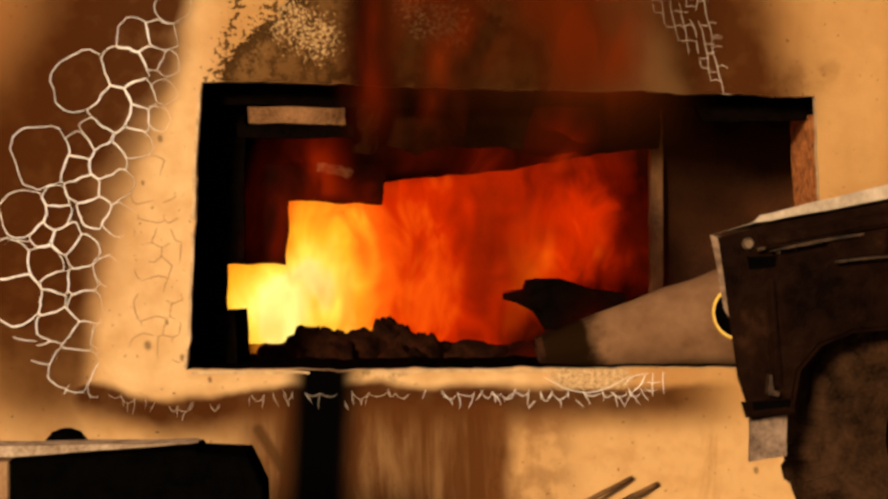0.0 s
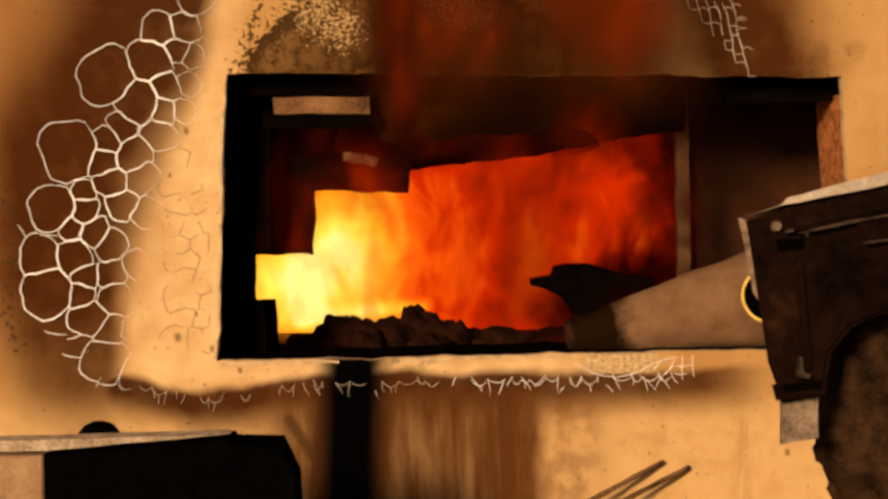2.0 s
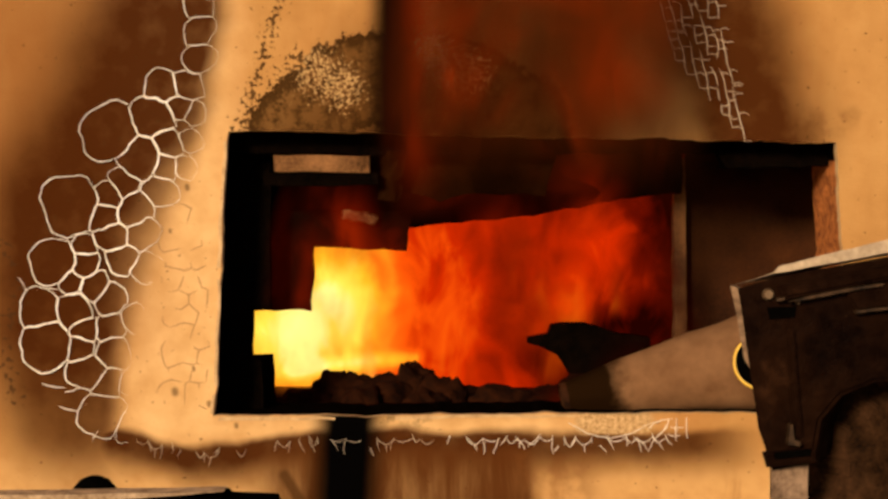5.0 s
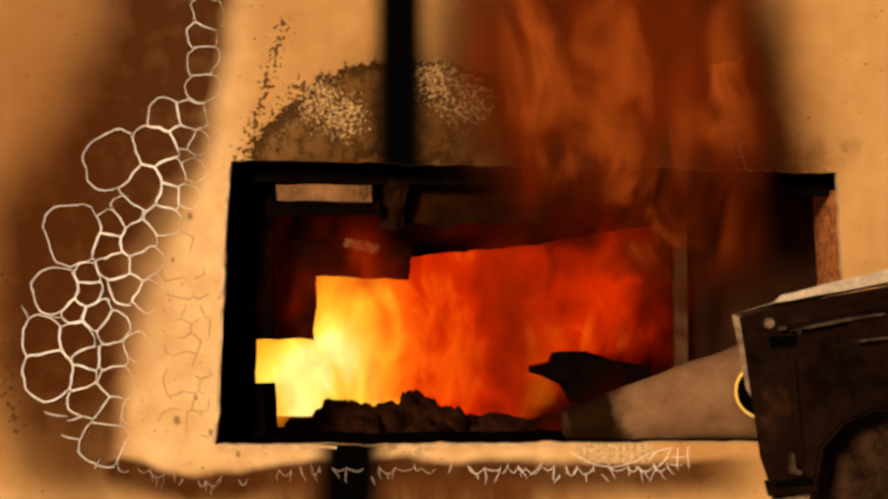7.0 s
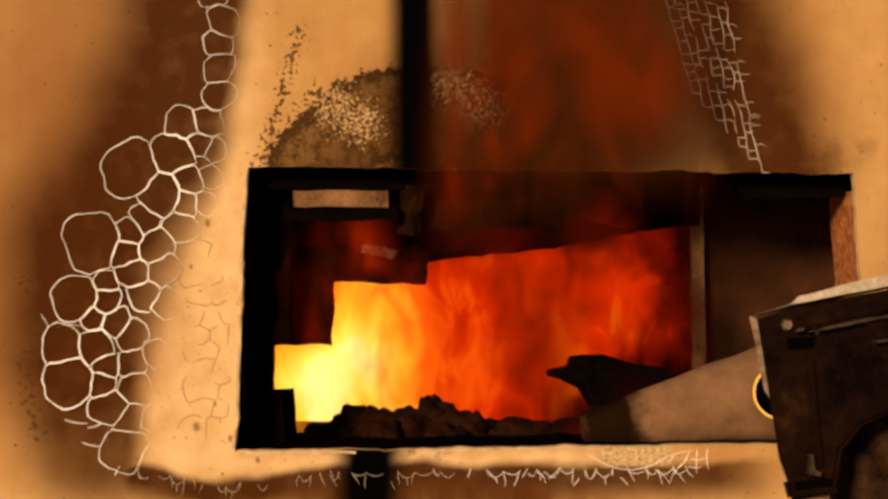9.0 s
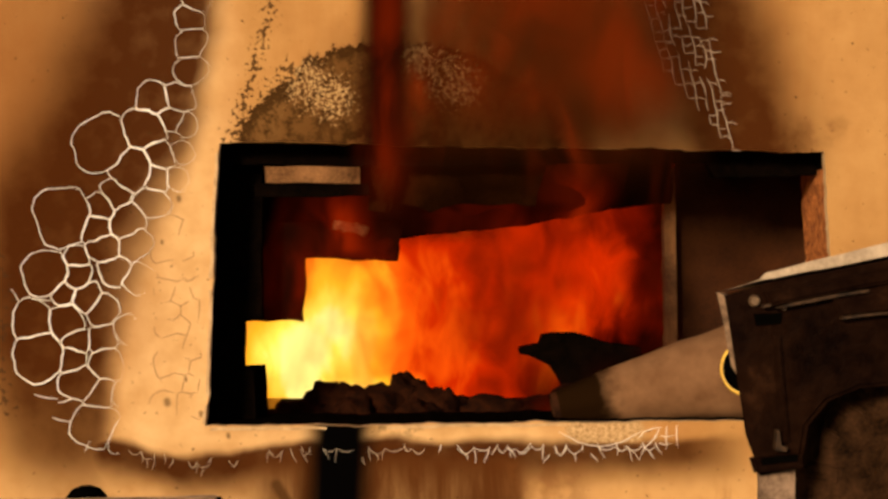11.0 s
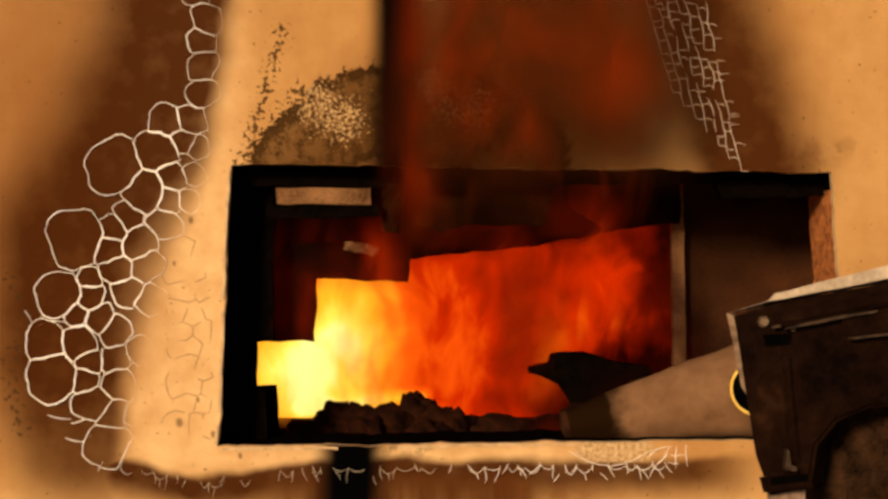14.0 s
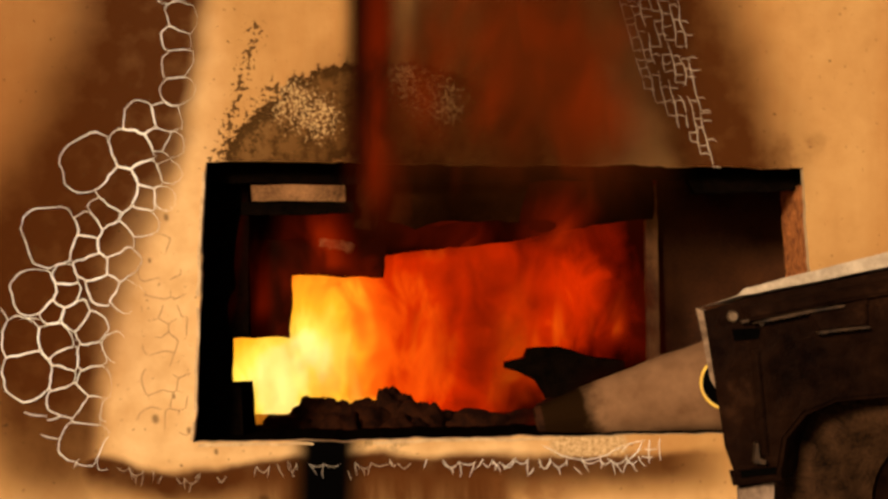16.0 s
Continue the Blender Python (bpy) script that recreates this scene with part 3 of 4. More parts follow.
batten = tagged(part("plaster_strip", plate_bm([(-0.445, 1.226), (-0.193, 1.223), (-0.193, 1.180), (-0.441, 1.183)], 0.05, 0.03, 0.003, 4), plain("heat_stained_plaster", (0.05, 0.020, 0.006), (0.30, 0.145, 0.058), 0.85, 0, 9, 0.5, 0.004, 0.1)), "pale strip of bare plaster behind the frame", "plaster strip")

panel = holder("ceiling_panel", (0, 0, 0), "collapsed charred ceiling panel hanging over the fire", "ceiling panel")
part("sheet", plate_bm([(-0.508, 1.342), (-0.071, 1.342), (-0.097, 1.034), (-0.113, 0.966), (-0.265, 0.970), (-0.369, 0.983), (-0.460, 1.012), (-0.508, 1.005)], 0.40, 0.03, 0.012, 5), CHAR, panel)
part("sheet", plate_bm([(-0.138, 1.365), (0.698, 1.365), (0.690, 1.132), (0.518, 1.113), (0.264, 1.070), (0.125, 1.054), (-0.111, 1.034)], 0.46, 0.03, 0.010, 6), CHAR, panel)
part("facing_board", plate_bm([(-0.150, 1.229), (0.306, 1.233), (0.280, 1.120), (0.070, 1.128), (-0.006, 1.107), (-0.150, 1.138)], 0.17, 0.02, 0.008, 7), plain("scorched_facing", (0.004, 0.0012, 0.0003), (0.024, 0.0070, 0.0016), 0.9, 0, 8, 0.5, 0.006, 0.0), panel, "scorched brown board")
part("stub", tube_bm((-0.125, 0.125, 1.235), (-0.145, 0.125, 1.105), 0.036, 0.030, 20, 8, 0.25), plain("scorched_stub", (0.006, 0.002, 0.0006), (0.022, 0.0075, 0.002), 0.9, 0, 25, 0.5, 0.005, 0.0), panel, "scorched brown hanging stub")
chip = tagged(smooth(part("wood_stub", tube_bm((-0.272, 0.22, 1.071), (-0.185, 0.262, 1.054), 0.013, 0.016, 14, 9, 0.6), plain("scorched_wood", (0.05, 0.022, 0.008), (0.26, 0.14, 0.06), 0.85, 0, 40, 0.6, 0.004, 0.1))), "pale broken wood stub sticking out of soot", "wood stub")

door = holder("door_leaf", (0, 0, 0), "scorched brown door leaf beside the fire", "door")
part("panel", plate_bm([(0.722, 1.260), (1.157, 1.260), (1.157, 0.447), (0.722, 0.447)], 0.60, 0.04, 0.0), DOOR_BROWN, door)
part("edge_strip", plate_bm([(0.681, 1.237), (0.715, 1.237), (0.721, 0.453), (0.685, 0.453)], 0.55, 0.05, 0.004, 8), plain("scorched_edge", (0.04, 0.014, 0.004), (0.40, 0.180, 0.058), 0.8, 0, 8), door, "pale scorched door edge")

block = tagged(part("charred_block", plate_bm([(-0.543, 0.669), (-0.485, 0.672), (-0.474, 0.486), (-0.543, 0.486)], 0.30, 0.12, 0.006, 9, 0.004), CHAR), "charred black block at the foot of the frame", "block")

random.seed(5)
for cx, top, sx, yy in ((-0.376, 0.560, 0.118, 0.58), (-0.292, 0.600, 0.095, 0.62), (-0.175, 0.592, 0.125, 0.60), (-0.082, 0.616, 0.080, 0.64), (0.010, 0.584, 0.10, 0.58), (0.144, 0.552, 0.15, 0.60), (0.296, 0.548, 0.15, 0.64), (-0.470, 0.524, 0.09, 0.54), (0.440, 0.575, 0.13, 0.72), (-0.235, 0.560, 0.07, 0.50), (-0.040, 0.552, 0.09, 0.49)):
    lump = smooth(part("rubble", lump_bm((0, 0, 0), (sx, 0.10, top - 0.47), random.random() * 9, 0.30), RUBBLE))
    lump.location = (cx, yy, 0.475)
    tagged(lump, "charred black lump of burnt rubble on the floor", "rubble", "burnt rubble heap")
random.seed(9)
for i in range(16):
    ember = part("ember", lump_bm((0, 0, 0), (random.uniform(0.006, 0.022), 0.012, random.uniform(0.004, 0.010)), i, 0.5, 2), EMBER)
    ember.location = (random.choice((random.uniform(-0.50, -0.20), random.uniform(-0.15, 0.25))), random.uniform(0.44, 0.52), 0.489 + 0.004)
    tagged(ember, "small glowing ember on the ash bed", "ember", "embers on the ash")
# Solid black mass below the jag is filled in for dark smoke.
tagged(part("charred_plank", plate_bm([(0.262, 0.692), (0.325, 0.702), (0.332, 0.734), (0.440, 0.736), (0.520, 0.708), (0.640, 0.690), (0.640, 0.466), (0.430, 0.466), (0.405, 0.560), (0.350, 0.640), (0.300, 0.664), (0.262, 0.674)], 0.75, 0.08, 0.006, 12), CHAR), "charred black planks jutting over a black mass put in for smoke", "plank")
bed = tagged(part("ash_bed", box_bm(-0.75, 1.2, 0.42, 1.5, 0.42, 0.489, 0.01), CHAR), "bed of black ash and cinders", "ash bed", kind="stuff")


# ---- fire ----
def sheet_bm(width, height, bow, lean, seed, nx=14, nz=20):
    """A bowed, twisting tongue of flame, rooted at its foot."""
    bm = bmesh.new()
    rows = []
    for j in range(nz + 1):
        v = j / nz
        row = []
        for i in range(nx + 1):
            u = i / nx * 2 - 1
            w = width / 2 * (1 - 0.35 * v * v)
            wave = noise.noise(Vector((seed * 5.1, v * 2.4, 0))) * width * 0.22
            row.append(bm.verts.new((u * w + wave * v + lean * v, -bow * (1 - u * u) + noise.noise(Vector((u * 1.5, v * 3, seed))) * bow * 0.6, v * height)))
        rows.append(row)
    for lo, hi in zip(rows, rows[1:]):
        for i in range(nx):
            bm.faces.new((lo[i], lo[i + 1], hi[i + 1], hi[i]))
    return bm


fire = holder("fire", (0, 1.2, 0.45), "open wood fire, yellow at its heart and deep red above", "fire")
FLICKER = []


def flame(thing, name, material, x, y, z, width, height, lean, seed, sway, label=""):
    ob = smooth(part(name, sheet_bm(width, height, width * 0.25, lean, seed), material, thing, label))
    at = Vector((x, y, z)) - thing.location
    ob.location = at
    FLICKER.append((ob, at, sway, seed))
    return ob


bm = bmesh.new()
nx, nz = 40, 24
grid = [[bm.verts.new((-1.5 + 3.4 * i / nx, 0.35 - 0.3 * math.sin(math.pi * i / nx) + 0.05 * noise.noise(Vector((i * 0.3, j * 0.3, 2))), 0.3 + 1.6 * j / nz)) for i in range(nx + 1)] for j in range(nz + 1)]
for lo, hi in zip(grid, grid[1:]):
    for i in range(nx):
        bm.faces.new((lo[i], lo[i + 1], hi[i + 1], hi[i]))
heart = smooth(part("fire_heart", bm, HEART, fire, "glowing mass of fire"))
heart.location = (0, 0, -0.45)
FLICKER.append((heart, Vector((0, 0, -0.45)), 0.05, 200))
random.seed(11)
for i in range(6):
    flame(fire, "flame", FLAME_HOT, -0.56 + 0.075 * i, random.uniform(0.85, 1.12), 0.46, random.uniform(0.20, 0.34), random.uniform(0.28, 0.52), random.uniform(-0.04, 0.10), i + 1, 0.07, "bright yellow flame")
for i in range(7):
    flame(fire, "flame", FLAME_ORANGE, random.uniform(-0.42, 0.30), random.uniform(0.85, 1.12), random.uniform(0.46, 0.62), random.uniform(0.22, 0.42), random.uniform(0.40, 0.70), random.uniform(-0.05, 0.14), i + 20, 0.09, "orange flame")
for i, (x, z) in enumerate(((0.33, 0.62), (0.42, 0.68), (0.52, 0.72))):
    flame(fire, "flame", FLAME_ORANGE, x, 0.95 + 0.05 * i, z, 0.16, 0.34, 0.10, i + 35, 0.07, "orange flame")
for i in range(5):
    flame(fire, "flame", FLAME_RED, random.uniform(0.15, 0.62), random.uniform(0.80, 1.0), random.uniform(0.46, 0.62), random.uniform(0.28, 0.46), random.uniform(0.5, 0.8), random.uniform(-0.05, 0.1), i + 40, 0.08, "deep red flame")
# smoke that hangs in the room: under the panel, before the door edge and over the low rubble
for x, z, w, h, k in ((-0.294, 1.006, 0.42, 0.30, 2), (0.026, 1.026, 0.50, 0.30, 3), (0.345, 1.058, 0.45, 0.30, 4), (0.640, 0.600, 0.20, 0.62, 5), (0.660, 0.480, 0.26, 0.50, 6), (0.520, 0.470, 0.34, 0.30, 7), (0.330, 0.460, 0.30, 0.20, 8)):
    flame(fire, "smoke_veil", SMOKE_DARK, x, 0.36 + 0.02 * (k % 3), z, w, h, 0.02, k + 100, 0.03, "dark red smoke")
for x, z, w, h, k in ((-0.263, 0.925, 0.36, 0.32, 1), (0.122, 0.925, 0.44, 0.34, 2), (0.411, 0.990, 0.40, 0.34, 3), (-0.420, 0.80, 0.20, 0.42, 4)):
    flame(fire, "flame", FLAME_RED, x, (0.19, 0.36, 0.36, 0.20)[k - 1], z, w, h, 0.02, k + 120, 0.05, "deep red flame")
tongue = flame(fire, "flame", FLAME_TONGUE, -0.215, 0.07, 0.98, 0.13, 0.42, 0.03, 171, 0.02, "tall orange flame licking over the panel")

# what billows out of the opening and up the wall
plume = holder("flame_plume", (0, -0.1, 1.2), "red flames and smoke with added glow licking up the wall", "flames")
random.seed(23)
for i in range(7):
    flame(plume, "smoke_veil", SMOKE_GLOW, 0.0 + i * 0.075 + random.uniform(-0.05, 0.05), random.uniform(-0.16, -0.05), random.uniform(1.05, 1.18), random.uniform(0.45, 0.80), random.uniform(1.4, 2.0), random.uniform(-0.10, 0.06), i + 60, 0.10, "brown-red smoke with firelight put in as emission")
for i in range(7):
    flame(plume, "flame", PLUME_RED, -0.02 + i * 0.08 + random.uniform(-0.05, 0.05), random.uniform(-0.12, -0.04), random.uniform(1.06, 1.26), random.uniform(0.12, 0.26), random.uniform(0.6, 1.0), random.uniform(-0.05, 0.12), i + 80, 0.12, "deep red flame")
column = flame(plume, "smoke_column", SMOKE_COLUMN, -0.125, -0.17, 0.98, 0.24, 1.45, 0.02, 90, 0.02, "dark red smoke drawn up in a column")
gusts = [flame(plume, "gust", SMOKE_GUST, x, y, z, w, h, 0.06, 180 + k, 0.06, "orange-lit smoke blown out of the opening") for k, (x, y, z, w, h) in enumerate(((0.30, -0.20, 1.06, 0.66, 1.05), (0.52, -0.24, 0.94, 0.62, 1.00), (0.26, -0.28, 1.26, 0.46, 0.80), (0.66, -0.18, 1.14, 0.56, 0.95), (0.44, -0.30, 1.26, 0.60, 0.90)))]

# ---- things before the wall ----
duct = tagged(smooth(part("air_duct", tube_bm((0, 0, 0), (0, 0, 0.74), 0.036, 0.165, 44, 28, 0.06, False, 1.0, 0.80), SLEEVE)), "off-white tapering duct, sooted at its mouth, lying on the sill", "duct")
duct.matrix_world = look((0.325, 0.14, 0.572), (1.031, 0.16, 0.704)) @ pose(0, 0, 0, 180)
part("seam", tube_bm((0, -0.040, 0.01), (0, -0.163, 0.73), 0.003, 0.004, 8, 2), SLEEVE, duct, "stitched seam")
part("mouth_rim", tube_bm((0, 0, -0.004), (0, 0, 0.014), 0.039, 0.042, 32, 1, 0.05, False), CHAR_BROWN, duct, "burnt brown mouth rim")


def build_cart():
    """The black vehicle body whose corner, wheel and flap stand before the wall."""
    cart = holder("black_trailer", (0.007, 0, 0), "dusty black trailer corner with a worn wheel", "trailer")
    y = -1.08
    shell = plate_bm([(0.572, 0.9185), (0.650, 0.942), (0.856, 0.980), (1.75, 1.15), (1.75, 0.42), (1.42, 0.42), (1.36, 0.56), (1.25, 0.67), (1.10, 0.735), (0.94, 0.742), (0.840, 0.734), (0.776, 0.708), (0.736, 0.660), (0.722, 0.576), (0.641, 0.562), (0.612, 0.643)], y, 0.55, 0, 0, 0.008, skew=0.45)
    body = part("body", shell, BLACK_PAINT, cart)
    part("top_sheet", plate_bm([(0.566, 0.924), (0.648, 0.9475), (0.66, 0.962), (1.75, 1.23), (1.75, 1.156), (0.856, 0.985), (0.650, 0.947)], y + 0.03, 0.5, 0.002, 3, skew=0.45), DUST, cart, "dusty white top sheet")
    part("edge_strip", plate_bm([(0.560, 0.924), (0.574, 0.9185), (0.600, 0.76), (0.588, 0.78)], y + 0.010, 0.03, 0.003, 5, skew=0.45), plain("grubby_edge", (0.05, 0.028, 0.015), (0.30, 0.19, 0.115), 0.8, 0, 40, 0.4, 0.003, 0.1), cart, "chipped pale edge")
    part("upper_rail", plate_bm([(0.648, 0.926), (1.75, 1.135), (1.75, 1.075), (0.85, 0.935), (0.66, 0.898)], y - 0.022, 0.02, 0, 0, 0.006), BLACK_PAINT, cart)
    part("lower_lip", plate_bm([(0.620, 0.600), (0.722, 0.606), (0.724, 0.580), (0.628, 0.570)], y - 0.02, 0.02, 0, 0, 0.005), BLACK_PAINT, cart)
    part("rib", plate_bm([(0.668, 0.84), (0.682, 0.84), (0.70, 0.63), (0.68, 0.625)], y - 0.012, 0.012, 0, 0, 0.004), BLACK_PAINT, cart)
    part("bracket", plate_bm([(0.78, 0.915), (0.90, 0.94), (0.90, 0.885), (0.80, 0.875)], y - 0.016, 0.014, 0, 0, 0.005), BLACK_PAINT, cart)
    # Thin strips put in for edge highlights; the third is a drip streak.
    glints = [[(0.668, 0.8935), (0.74, 0.905), (0.80, 0.917), (0.85, 0.924), (0.852, 0.929), (0.78, 0.919), (0.70, 0.904)], [(0.645, 0.895), (0.662, 0.898), (0.661, 0.903), (0.646, 0.900)], [(0.672, 0.655), (0.677, 0.655), (0.680, 0.625), (0.692, 0.620), (0.690, 0.612), (0.668, 0.616)], [(0.80, 0.872), (0.90, 0.884), (0.90, 0.888), (0.80, 0.877)]]
    for k, outline in enumerate(glints):
        part("scuffed_edge", plate_bm(outline, y - 0.026, 0.026, 0.002, k + 20), HIGHLIGHT, cart, "brown strip put in for an edge highlight")
    # Flat black plates put in for the shade inside recesses.
    part("slot", plate_bm([(0.632, 0.882), (0.688, 0.884), (0.684, 0.862), (0.636, 0.858)], y - 0.003, 0.003, 0.002, 31), SOOT_BLACK, cart, "black plate standing for a shaded slot")
    part("slot", plate_bm([(0.640, 0.602), (0.712, 0.607), (0.712, 0.594), (0.642, 0.588)], y - 0.024, 0.003, 0.002, 32), SOOT_BLACK, cart, "black plate standing for a shaded slot")
    bolt = turned_bm([(0.0001, -0.011), (0.008, -0.011), (0.011, -0.006), (0.012, 0.0)], 20)
    b = part("bolt", bolt, STEEL, cart, "worn steel bolt head")
    b.location = (0.632, y - 0.001, 0.9076)
    c = part("bolt", turned_bm([(0.0001, -0.006), (0.004, -0.006), (0.006, 0.0)], 14), STEEL, cart, "worn steel bolt head")
    c.location = (0.69, y - 0.001, 0.893)
    part("mud_flap", plate_bm([(0.643, 0.572), (0.716, 0.580), (0.718, 0.489), (0.643, 0.477)], y + 0.02, 0.012, 0.004, 6), FLAP, cart, "grey-white mud flap")
    part("inner_fender", plate_bm([(0.70, 0.70), (0.80, 0.80), (1.6, 0.80), (1.6, 0.40), (0.86, 0.40), (0.80, 0.50), (0.765, 0.585), (0.70, 0.59)], y + 0.26, 0.02, 0.004, 9), SOOT_BLACK, cart, "black wheel arch liner")
    wheel = holder("wheel", (0, 0, 0), "", "")
    wheel.parent = cart
    wheel.location = (1.105, y + 0.14, 0.512)
    wheel.rotation_euler = (0, 0, radians(-20))
    smooth(part("tyre", turned_bm([(0.15, -0.055), (0.20, -0.085), (0.30, -0.092), (0.340, -0.076), (0.362, -0.038), (0.362, 0.06), (0.340, 0.09), (0.2, 0.10)], 72), RUBBER, wheel, "worn black tyre"))
    part("rim", turned_bm([(0.0001, -0.02), (0.05, -0.025), (0.06, -0.055), (0.09, -0.05), (0.11, -0.015), (0.145, -0.03), (0.152, -0.056)], 48), BLACK_PAINT, wheel, "dirty black wheel rim")
    tread = side = None
    for k in range(26):
        a = 2 * math.pi * k / 26
        if tread is None:
            block_ = part("tread_block", box_bm(-0.022, 0.022, -0.062, 0.07, -0.016, 0.016, 0.006), RUBBER, wheel)
            tread = block_.data
            lug = part("shoulder_lug", box_bm(-0.018, 0.018, -0.016, 0.010, -0.036, 0.036, 0.006), RUBBER, wheel)
            side = lug.data
        else:
            block_, lug = new("tread_block", tread), new("shoulder_lug", side)
            block_.parent = lug.parent = wheel
        block_.matrix_basis = pose(0.352 * math.cos(a), 0, 0.352 * math.sin(a), 0, 90 - math.degrees(a), 0)
        a += math.pi / 26
        r = 0.314 if k % 2 else 0.290
        lug.matrix_basis = pose(r * math.cos(a), -0.084, r * math.sin(a), 0, 90 - math.degrees(a), 0)
    for k in range(5):
        a = 2 * math.pi * k / 5 + 0.3
        nut = part("wheel_nut", turned_bm([(0.0001, -0.075), (0.009, -0.075), (0.011, -0.07), (0.012, -0.04)], 6), STEEL, wheel, "steel wheel nut")
        nut.location = (0.075 * math.cos(a), 0, 0.075 * math.sin(a))
    return cart


build_cart()

ring = bmesh.new()
loops = []
for i in range(40):
    a = 2 * math.pi * i / 40
    loops.append([ring.verts.new(((0.052 + 0.0045 * math.cos(b)) * math.cos(a), (0.052 + 0.0045 * math.cos(b)) * math.sin(a), 0.0045 * math.sin(b))) for b in [2 * math.pi * k / 10 for k in range(10)]])
for i in range(40):
    for k in range(10):
        ring.faces.new((loops[i][k], loops[(i + 1) % 40][k], loops[(i + 1) % 40][(k + 1) % 10], loops[i][(k + 1) % 10]))
hose = holder("hose_end", (0.640, -1.0, 0.768), "black hose end with a yellow rim behind the trailer corner", "hose")
smooth(part("rim", ring, YELLOW, hose, "yellow rubber rim"))
smooth(part("bore", tube_bm((0, 0, 0.004), (0, 0, -0.5), 0.05, 0.05, 32, 1), SOOT_BLACK, hose, "black hose"))
hose.rotation_euler = (radians(84), 0, radians(-24))


crate = holder("black_crate", (0, 0, 0), "matt black crate with a dusty pale lid", "crate")
part("body", plate_bm([(-0.838, 0.454), (-0.458, 0.4775), (-0.452, 0.470), (-0.353, 0.466), (-0.319, 0.394), (-0.312, GROUND), (-0.838, GROUND)], -0.9, 0.14, 0.0, 0, 0.003), SOOT_BLACK, crate)
part("lid", plate_bm([(-1.5, 0.452), (-0.842, 0.456), (-0.460, 0.484), (-0.93, 0.478), (-1.5, 0.462)], -0.86, 0.07, 0.002, 4, 0.0), plain("dusty_lid", (0.20, 0.125, 0.070), (0.56, 0.41, 0.27), 0.85, 0, 30, 0.5, 0.004, 0.1), crate, "dusty pale lid board")
part("side_panel", box_bm(-1.5, -0.842, -0.88, -0.76, GROUND, 0.448, 0.004), plain("tan_panel", (0.22, 0.115, 0.050), (0.44, 0.26, 0.130), 0.85, 0, 9, 0.4, 0.004, 0.1), crate, "tan painted side panel")

bm = bmesh.new()
levels = [(0.056, GROUND + 0.035), (0.058, 0.40), (0.057, 0.43), (0.050, 0.462), (0.034, 0.482), (0.015, 0.490), (0.0005, 0.492)]
loops = [[bm.verts.new((r * math.cos(k * math.pi / 16), r * math.sin(k * math.pi / 16), z)) for k in range(32)] for r, z in levels]
for lo, hi in zip(loops, loops[1:]):
    for k in range(32):
        bm.faces.new((lo[k], lo[(k + 1) % 32], hi[(k + 1) % 32], hi[k]))
post = tagged(smooth(part("bollard", bm, SOOT_BLACK)), "round-topped black post behind the crate", "bollard")
post.location = (-0.815, -0.45, -0.035)

for a, b in (((0.290, -0.115, 0.148), (0.558, -0.012, 0.263)), ((0.370, -0.12, 0.148), (0.625, -0.012, 0.247))):
    tagged(smooth(part("stick", tube_bm(a, b, 0.0075, 0.0065, 10, 10, 0.3), WOOD if a[0] < 0.4 else CHAR)), "thin burnt wooden stick leaning on the wall" if a[0] < 0.4 else "thin charred black stick leaning on the wall", "stick", "leaning sticks")


# ---- blistered paint ----
def clip(poly, px, pz, nx_, nz_):
    """The part of a polygon on the inner side of a line."""
    out = []
    for (ax, az), (bx, bz) in zip(poly, poly[1:] + poly[:1]):
        da, db = (ax - px) * nx_ + (az - pz) * nz_, (bx - px) * nx_ + (bz - pz) * nz_
        if da <= 0:
            out.append((ax, az))
        if da * db < 0:
            f = da / (da - db)
            out.append((ax + (bx - ax) * f, az + (bz - az) * f))
    return out


def cells(seeds):
    """Cells of cracked paint round their seeds (x, z, reach), rounded off where they have no neighbour."""
    made = []
    for i, (cx, cz, own) in enumerate(seeds):
        poly = [(cx + own * (1.20 + 0.35 * noise.noise(Vector((cx * 9 + math.cos(a), cz * 9, math.sin(a))))) * math.cos(a), cz + own * (1.20 + 0.35 * noise.noise(Vector((cx * 9 + math.cos(a), cz * 9, math.sin(a))))) * math.sin(a)) for a in [2 * math.pi * k / 22 for k in range(22)]]
        for j, (ox, oz, other) in enumerate(seeds):
            apart = math.hypot(ox - cx, oz - cz)
            if i != j and apart < 1.3 * (own + other) and poly:
                f = 0.5 + (own * own - other * other) / (2 * apart * apart)
                poly = clip(poly, cx + (ox - cx) * f, cz + (oz - cz) * f, ox - cx, oz - cz)
        if len(poly) > 2:
            made.append(((cx, cz), poly))
    return made


def bent(poly, amount, step):
    pts = []
    for (ax, az), (bx, bz) in zip(poly, poly[1:] + poly[:1]):
        k = max(1, int(math.hypot(bx - ax, bz - az) / step))
        for i in range(k):
            q = Vector((ax + (bx - ax) * i / k, 0.7, az + (bz - az) * i / k))
            d = noise.noise_vector(q * 13) * amount * 1.3 + noise.noise_vector(q * 42) * amount * 0.35
            pts.append((q.x + d.x, q.z + d.z))
    return pts


